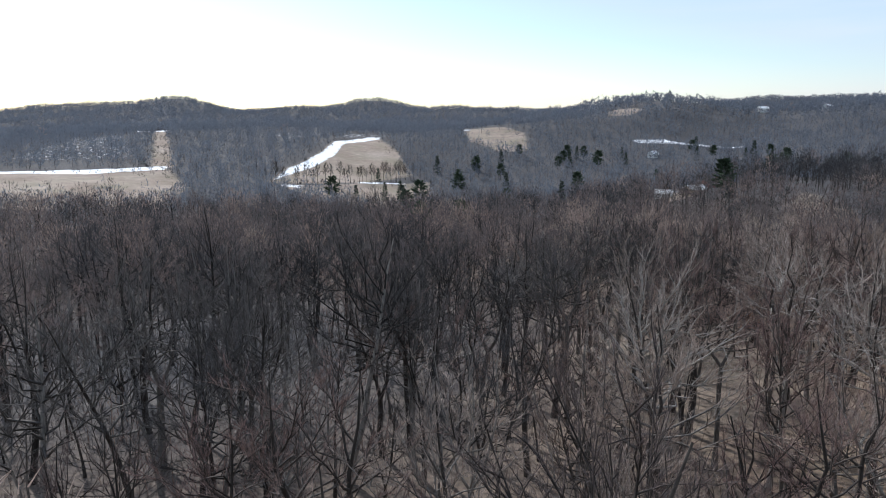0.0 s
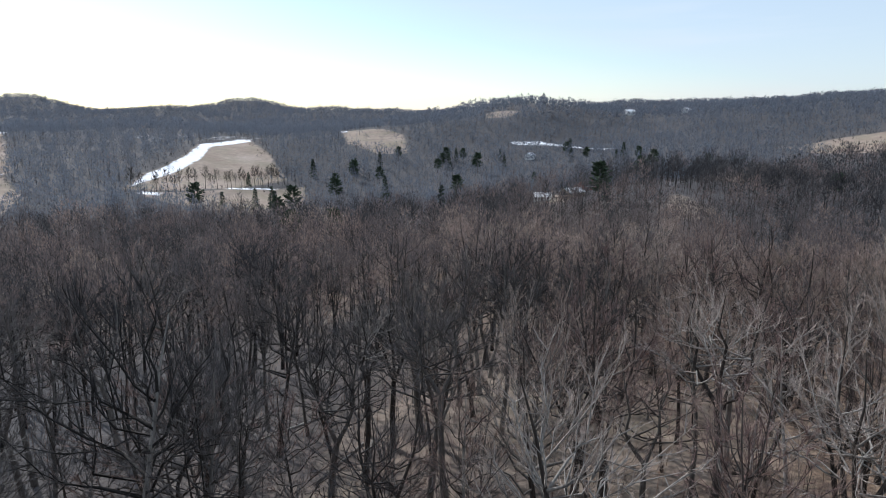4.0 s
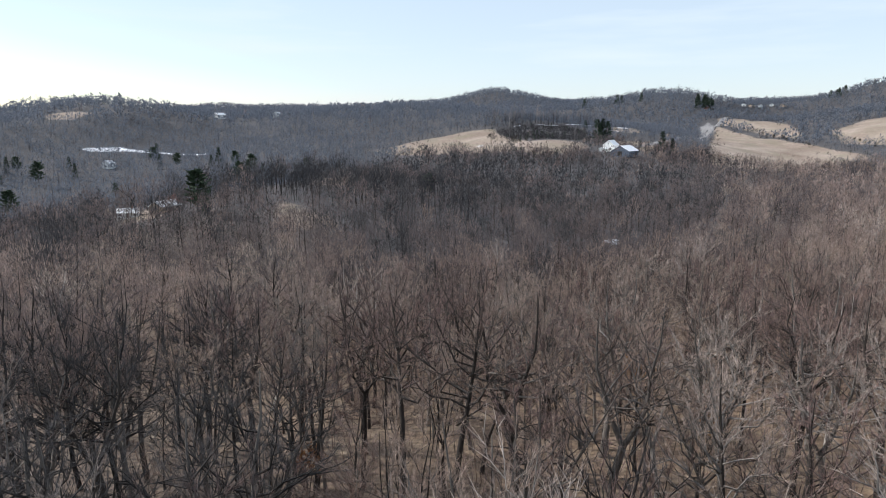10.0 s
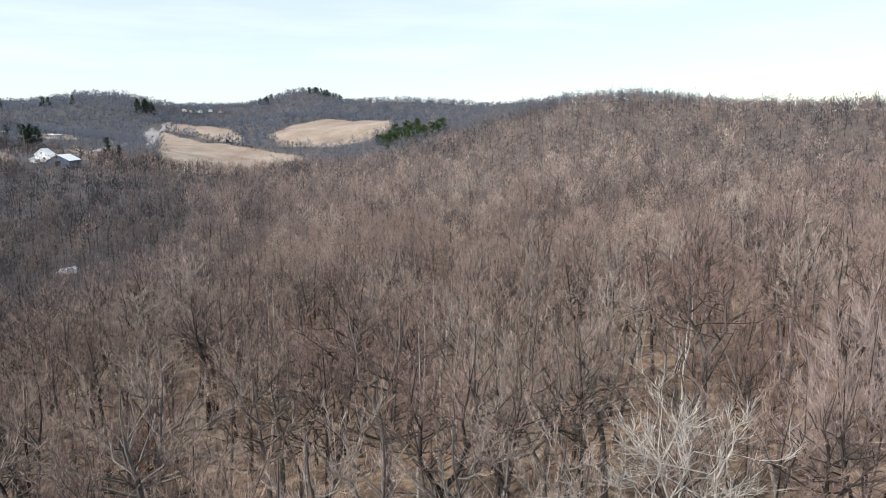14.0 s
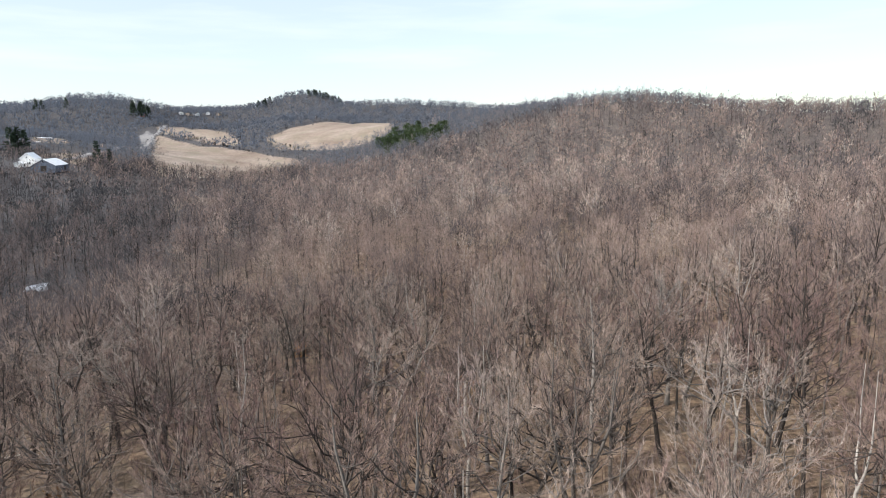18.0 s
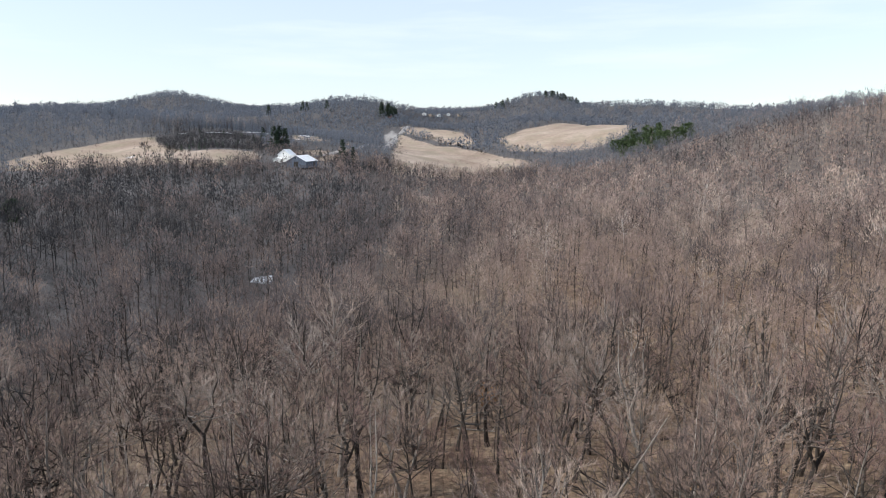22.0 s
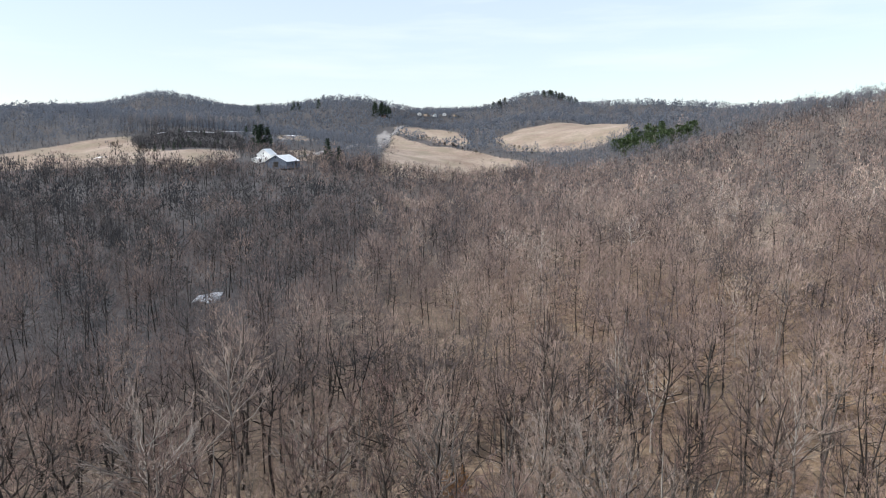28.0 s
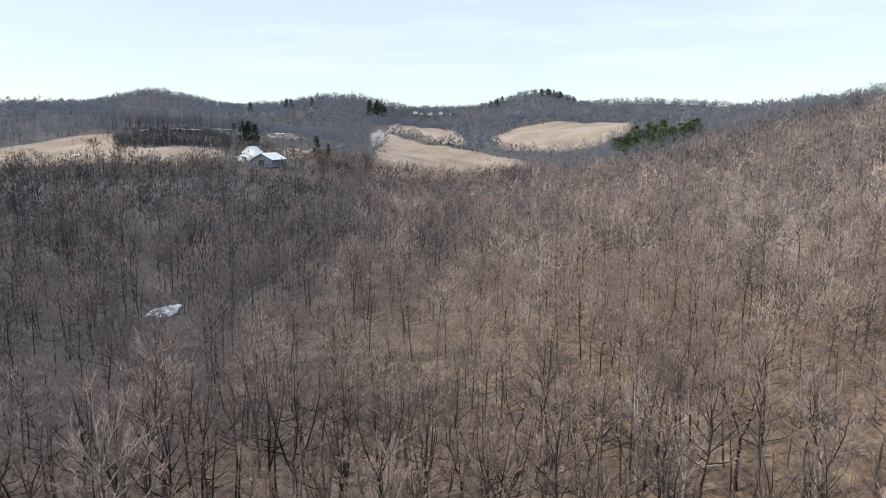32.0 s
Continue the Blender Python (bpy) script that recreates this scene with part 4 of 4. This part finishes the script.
def farm_brush():
    """Dark low brush on the bank behind the knoll, tall pale-stemmed trees above it, and rounded shrubs about the farmyard."""
    low = [plain_tree(870 + k, 3 + 0.9 * k, 2.4, 0.1, 6, 40, 0.2, 1.3, 0.1, 3, False) for k in range(5)]
    x, y = np.meshgrid(np.arange(640, 810, 3.4), np.arange(430, 575, 3.4))
    x, y = x.ravel() + rng.normal(0, 1.2, x.size), y.ravel() + rng.normal(0, 1.2, y.size)
    keep = inside(BRUSH_BAND, x, y)
    items = items_for(x[keep], y[keep], len(low), 0.6, 1.2)
    items[:, 6] = np.clip(0.04 + rng.normal(0, 0.07, len(items)), 0, 0.3)
    sheet("dark_thicket", WOODS, low, items, "dark leafless brush on the bank behind the knoll", "brush")
    tall = [plain_tree(880 + k, 17 + 1.2 * k, 3.6, 0.5, 9, 80, 0.2, 1.6, 0.26) for k in range(6)]
    n = 190
    f = rng.random(n)
    x, y = 722 + 165 * f + rng.normal(0, 8, n), 590 - 62 * f + rng.normal(0, 12, n)
    items = items_for(x, y, len(tall), 0.7, 1.15)
    items[:, 6] = np.clip(rng.normal(0.35, 0.28, n), 0, 0.95)
    sheet("plateau_trees", HAZE_WOODS, tall, items, "tall bare trees with pale stems above the bank", "trees")
    round_kinds = [plain_tree(890 + k, 5 + 1.1 * k, 3.6, 0.15, 9, 120, 0.16, 1.3, 0.12) for k in range(5)]
    n = 95
    x, y = rng.uniform(668, 800, n), rng.uniform(318, 440, n)
    keep = (np.hypot(x - 640, y - 368) > 34) & ~inside(ROAD_FIELD, x, y) & (near_line(ROAD, x, y) > 7)
    items = items_for(x[keep], y[keep], len(round_kinds), 0.7, 1.2)
    items[:, 6] = np.clip(rng.normal(0.48, 0.18, len(items)), 0, 0.9)
    sheet("yard_shrubs", WOODS, round_kinds, items, "rounded bare shrubs and small trees about the farmyard", "shrubs")


farm_brush()


def toned(wood, tone):
    v, f = wood.arrays()
    return raw_mesh("crown", v, f, NEEDLE, np.full(len(v), tone))


def evergreens():
    r = random.Random(11)

    def stand(kind, label, places, group):
        for at, size in places:
            single(kind[0], kind[1], kind[2], BARK, NEEDLE, label, "tree", at, r.uniform(0, 360), size, group)

    def grown(name, seed, tone, *shape):
        stem, crown = conifer(seed, *shape)
        return name, stem.mesh("trunk", BARK), toned(crown, tone)

    spruce = grown("spruce", 1, 0.1, 14, 2.9, 20, 8, 0.06, -14, 8, 0.9)
    pine = grown("pine", 2, 0.35, 14, 4.2, 12, 8, 0.3, 5, 10, 1.3)
    white_pine = grown("white_pine", 3, 0.2, 23, 6.4, 16, 7, 0.14, -4, 9, 1.9)
    green_pine = grown("young_pine", 4, 0.66, 11, 4.3, 11, 7, 0.08, 4, 8, 1.6)
    stand(spruce, "dark pointed spruce among bare trees", [((184, 346), 0.95)], "")
    stand(pine, "round-topped olive-green pine at a clearing", [((317, 327), 1.05)], "")
    valley = [(66, 616), (105, 588), (174, 676), (190, 690), (216, 676), (331, 699), (345, 690), (367, 665), (372, 601), (28, 418), (35, 315), (120, 454), (186, 702), (250, 690), (60, 560), (10, 520), (90, 500), (20, 385)]
    for cx, cy in [(71, 662), (140, 726), (184, 713), (216, 727), (356, 756), (182, 341), (6, 480), (40, 343), (169, 540), (96, 664), (14, 434)]:
        valley += [(cx + r.gauss(0, 16), cy + r.gauss(0, 16)) for _ in range(2)]
    valley += [(r.uniform(-40, 400), r.uniform(430, 720)) for _ in range(10)]
    stand(pine, "dark green pine in the wooded valley", [(p, r.uniform(1.0, 1.6)) for p in valley[::2]], "valley evergreens")
    stand(spruce, "dark spruce in the wooded valley", [(p, r.uniform(0.9, 1.4)) for p in valley[1::2]], "valley evergreens")
    stand(green_pine, "bright green young pine in a planted stand", [((r.uniform(884, 960), 18 + 90 * r.random()), r.uniform(1.0, 1.4)) for _ in range(64)] + [((r.uniform(955, 1040), r.uniform(48, 92)), r.uniform(1.0, 1.35)) for _ in range(34)], "planted pine stand")
    stand(white_pine, "tall dark white pine on the skyline", [((1302, 718), 0.95), ((1310, 712), 0.85), ((1324, 676), 0.95), ((1352, 571), 1.2), ((1360, 563), 1.1), ((1368, 578), 1.25), ((1380, 568), 1.3), ((1392, 574), 1.2), ((1404, 566), 1.15), ((1418, 577), 1.1), ((1436, 574), 0.9), ((1452, 580), 0.8), ((1262, 770), 0.9)], "skyline pines")
    stand(white_pine, "dark broad pine beside the farm buildings", [((724, 433), 1.1), ((728, 429), 1.0), ((720, 438), 1.05), ((727, 437), 0.9), ((704, 424), 0.5), ((800, 500), 0.6), ((835, 505), 0.55)], "farm evergreens")
    stand(spruce, "dark pointed spruce behind the barns", [((709, 355), 1.75), ((716, 347), 1.3), ((730, 390), 0.6)], "farm evergreens")
    stand(spruce, "dark hemlock in the thicket behind the knoll", [((655 + 45 * f + r.gauss(0, 5), 518 - 76 * f + r.gauss(0, 5)), r.uniform(0.25, 0.5)) for f in [k / 14 for k in range(15)]] + [((r.uniform(680, 780), 470 + r.uniform(0, 90)), r.uniform(0.3, 0.55)) for _ in range(14)], "plateau evergreens")
    stand(spruce, "low dark spruce at the edge of a knoll", [((625, 478), 0.5), ((631, 474), 0.45), ((640, 470), 0.5), ((648, 470), 0.4)], "knoll evergreens")
    top = [((1940 + r.gauss(0, 14), 300 + r.gauss(0, 30)), r.uniform(0.5, 0.8)) for _ in range(30)] + [((1850 + r.gauss(0, 25), 430 + r.gauss(0, 20)), 0.9) for _ in range(5)]
    stand(white_pine, "dark pine on a far hilltop", top, "hilltop pines")


evergreens()


# ---- farm, houses, road, pond ----
def part(name, bm, mat, parent, label=""):
    me = bpy.data.meshes.new(name)
    bm.to_mesh(me)
    bm.free()
    me.materials.append(mat)
    ob = new(name, me)
    ob.parent = parent
    return tagged(ob, label)


def box(size, at=(0, 0, 0), turn=None, bevel=0.0):
    bm = bmesh.new()
    bmesh.ops.create_cube(bm, size=1)
    bmesh.ops.scale(bm, vec=size, verts=bm.verts)
    if bevel:
        bmesh.ops.bevel(bm, geom=bm.edges[:], offset=bevel, segments=1, affect="EDGES")
    m = Matrix.Translation(at)
    bmesh.ops.transform(bm, matrix=m @ turn if turn else m, verts=bm.verts)
    return bm


def gabled(length, width, eave, ridge):
    """A house body with gable ends along x."""
    bm = bmesh.new()
    ring = [(-width / 2, -1.2), (width / 2, -1.2), (width / 2, eave), (0, ridge), (-width / 2, eave)]
    ends = [[bm.verts.new((sx * length / 2, y, z)) for y, z in ring] for sx in (-1, 1)]
    bm.faces.new(ends[0][::-1])
    bm.faces.new(ends[1])
    for k in range(5):
        bm.faces.new((ends[0][k], ends[0][(k + 1) % 5], ends[1][(k + 1) % 5], ends[1][k]))
    bmesh.ops.recalc_face_normals(bm, faces=bm.faces)
    return bm


def building(name, label, category, at, turn, length, width, eave, ridge, wall, roof, doors=(), windows=(), chimney=False, group=""):
    """turn: bearing of the ridge, in degrees to the left of +x. doors and windows: wall (0 to 3), place along it, width, height, sill."""
    ob = new(name)
    ob.matrix_basis = pose(at[0], at[1], float(land(*at)) + 0.3, 0, 0, turn)
    part("wall", gabled(length, width, eave, ridge), wall, ob)
    slope, run = math.atan2(ridge - eave, width / 2), math.hypot(ridge - eave, width / 2) + 0.7
    for side in (-1, 1):
        y, z = side * (width / 4 + 0.3 * math.cos(slope)), (eave + ridge) / 2 + 0.14 - 0.3 * math.sin(slope)
        part("roof", box((length + 1.0, run, 0.16), (0, y, z), Matrix.Rotation(-side * slope, 4, "X"), 0.02), roof, ob)
        part("fascia", box((length + 1.04, 0.08, 0.3), (0, side * (width / 2 + 0.6 * math.cos(slope) + 0.06), eave - 0.52 * math.sin(slope) + 0.02)), TRIM_WHITE if wall != GREY_BOARD else wall, ob)

    def on_wall(k, s, z):
        if k % 2 == 0:
            sy = -1 if k == 0 else 1
            return Vector((s, sy * (width / 2 + 0.03), z)), (1, 0)
        sx = 1 if k == 1 else -1
        return Vector((sx * (length / 2 + 0.03), s, z)), (0, 1)

    for k, s, w, h in doors:
        p, (ax, ay) = on_wall(k, s, h / 2)
        part("door", box((w if ax else 0.1, w if ay else 0.1, h), p, None, 0.02), DARK_GAP, ob)
    for k, s, w, h, sill in windows:
        p, (ax, ay) = on_wall(k, s, sill + h / 2)
        fr = part("window", box((w + 0.2 if ax else 0.08, w + 0.2 if ay else 0.08, h + 0.2), p, None, 0.02), TRIM_WHITE, ob)
        out = p + Vector((0, math.copysign(0.02, p.y), 0)) if ax else p + Vector((math.copysign(0.02, p.x), 0, 0))
        part("pane", box((w if ax else 0.1, w if ay else 0.1, h), out), PANE, fr)
    if chimney:
        part("chimney", box((0.8, 0.8, 1.8), (length * 0.2, 0, ridge + 0.4), None, 0.03), WALL_RED, ob)
    return tagged(ob, label, category, group)


building("barn", "weathered blue-grey barn with a pale metal roof", "barn", (639, 362), 8, 30, 18, 4.6, 9.6, GREY_BOARD, ROOF_METAL,
         doors=((3, 0, 4.2, 4.4), (0, 6, 3.6, 3.6)), windows=((3, 0, 1.2, 1.4, 7.0), (0, -8, 1.0, 1.2, 1.6), (0, -2, 1.0, 1.2, 1.6)))
building("white_barn", "white-boarded barn with a white roof behind a grey barn", "barn", (646, 381), 8, 15, 11, 6.0, 10.5, WHITE_BOARD, ROOF_METAL,
         doors=((0, 0, 3.0, 3.2),), windows=((3, -2, 1.0, 1.4, 2.0), (3, 2, 1.0, 1.4, 2.0), (3, 0, 1.0, 1.2, 6.4)))
building("shed", "low white lean-to shed beside the barns", "shed", (632, 382), 8, 8, 6, 2.6, 3.8, WHITE_BOARD, ROOF_METAL, doors=((0, 0, 2.4, 2.2),))
HOME = dict(windows=((0, -3.5, 1.0, 1.3, 1.0), (0, 3.5, 1.0, 1.3, 1.0), (3, 0, 1.0, 1.3, 1.0), (1, 0, 1.0, 1.3, 1.0)), doors=((0, 0, 1.0, 2.05),), chimney=True)
building("house", "pale-roofed house in a wooded clearing", "house", (183, 386), 20, 13, 8, 2.8, 5.2, WALL_TAN, ROOF_METAL, **HOME)
building("house", "low house with a snowy white roof among trees", "house", (171, 402), -30, 10, 7, 2.6, 4.6, WHITE_BOARD, ROOF_METAL, **HOME)
building("house", "reddish house behind bare trees", "house", (206, 410), 10, 12, 8, 2.8, 5.6, WALL_RED, ROOF_DARK, **HOME)
building("house", "small white house deep in the woods", "house", (295, 729), 40, 11, 8, 4.0, 7.0, WHITE_BOARD, ROOF_METAL, **HOME)
building("house", "red-brown house with a white gable on a rise", "house", (1396, 574), 35, 15, 10, 4.5, 8.5, WALL_RED, ROOF_DARK, **HOME)
for at, turn, wall in (((1642, 580), 10, WHITE_BOARD), ((1668, 570), -20, WALL_TAN), ((1691, 560), 40, WHITE_BOARD), ((1718, 542), 15, WHITE_BOARD), ((1730, 520), -10, WALL_TAN)):
    building("house", "small pale house in a far hamlet beside the road", "house", at, turn, 13, 9, 3.5, 6.5, wall, ROOF_DARK, group="hamlet houses", **HOME)
for at, turn in (((1336, 1137), 20), ((647, 955), 30), ((558, 972), 0)):
    building("farmhouse", "distant white house on a wooded hillside", "house", at, turn, 14, 10, 5.0, 8.0, WHITE_BOARD, ROOF_METAL, group="hillside houses", **HOME)


def car(label, at, turn, paint):
    ob = new("car")
    ob.matrix_basis = pose(at[0], at[1], float(land(*at)) + 0.45, 0, 0, turn)
    body = box((4.4, 1.8, 0.75), (0, 0, 0.72), None, 0.14)
    cabin = box((2.4, 1.6, 0.65), (-0.2, 0, 1.35), None, 0.22)
    part("body", body, paint, ob)
    part("cabin", cabin, PANE, ob)
    part("roof", box((1.9, 1.45, 0.08), (-0.2, 0, 1.68), None, 0.03), paint, ob)
    for x in (-1.35, 1.35):
        for y in (-0.85, 0.85):
            bm = bmesh.new()
            bmesh.ops.create_cone(bm, cap_ends=True, segments=14, radius1=0.34, radius2=0.34, depth=0.22)
            bmesh.ops.transform(bm, matrix=Matrix.Translation((x, y, 0.34)) @ Matrix.Rotation(radians(90), 4, "X"), verts=bm.verts)
            part("wheel", bm, RUBBER, ob)
    return tagged(ob, label, "car", "parked cars")


car("dark car on the gravel road", (1150, 474), 190, CAR_DARK)
car("silver car on the gravel road", (1120, 466), 192, CAR_PALE)


def road_strip():
    pts = [Vector(p) for p in ROAD]
    fine = [pts[k].lerp(pts[k + 1], j / 12) for k in range(len(pts) - 1) for j in range(12)] + [pts[-1]]
    bm = bmesh.new()
    rows = []
    for k, p in enumerate(fine):
        way = (fine[min(k + 1, len(fine) - 1)] - fine[max(k - 1, 0)]).normalized()
        side = Vector((-way.y, way.x))
        rows.append([bm.verts.new((p.x + side.x * o, p.y + side.y * o, float(land(p.x, p.y)) + z)) for o, z in ((-5, -0.6), (-3.4, 0.4), (0, 0.5), (3.4, 0.4), (5, -0.6))])
    for a, b in zip(rows, rows[1:]):
        for k in range(4):
            bm.faces.new((a[k], a[k + 1], b[k + 1], b[k]))
    me = bpy.data.meshes.new("road")
    bm.to_mesh(me)
    bm.free()
    me.materials.append(ASPHALT)
    tagged(new("road", me), "narrow pale grey country road over the rise", "road", kind="structure")


road_strip()


def pond():
    bm = bmesh.new()
    zp = float(land(*POND_AT)) + 0.35
    rim = [(6.2 * math.cos(a) * (1 + 0.3 * math.sin(3 * a + 1)), 4.2 * math.sin(a) * (1 + 0.3 * math.sin(2 * a)), 0) for a in (2 * math.pi * k / 36 for k in range(36))]
    top = [bm.verts.new((x, y, zp)) for x, y, _ in rim]
    low = [bm.verts.new((x * 1.05, y * 1.05, zp - 1.2)) for x, y, _ in rim]
    bm.faces.new(top)
    for k in range(36):
        bm.faces.new((low[k], low[(k + 1) % 36], top[(k + 1) % 36], top[k]))
    me = bpy.data.meshes.new("water")
    bm.to_mesh(me)
    bm.free()
    me.materials.append(ICE)
    ob = new("water", me)
    ob.location = (POND_AT[0], POND_AT[1], 0)
    tagged(ob, "frozen woodland pond with blue-white ice", "pond", kind="structure")


pond()
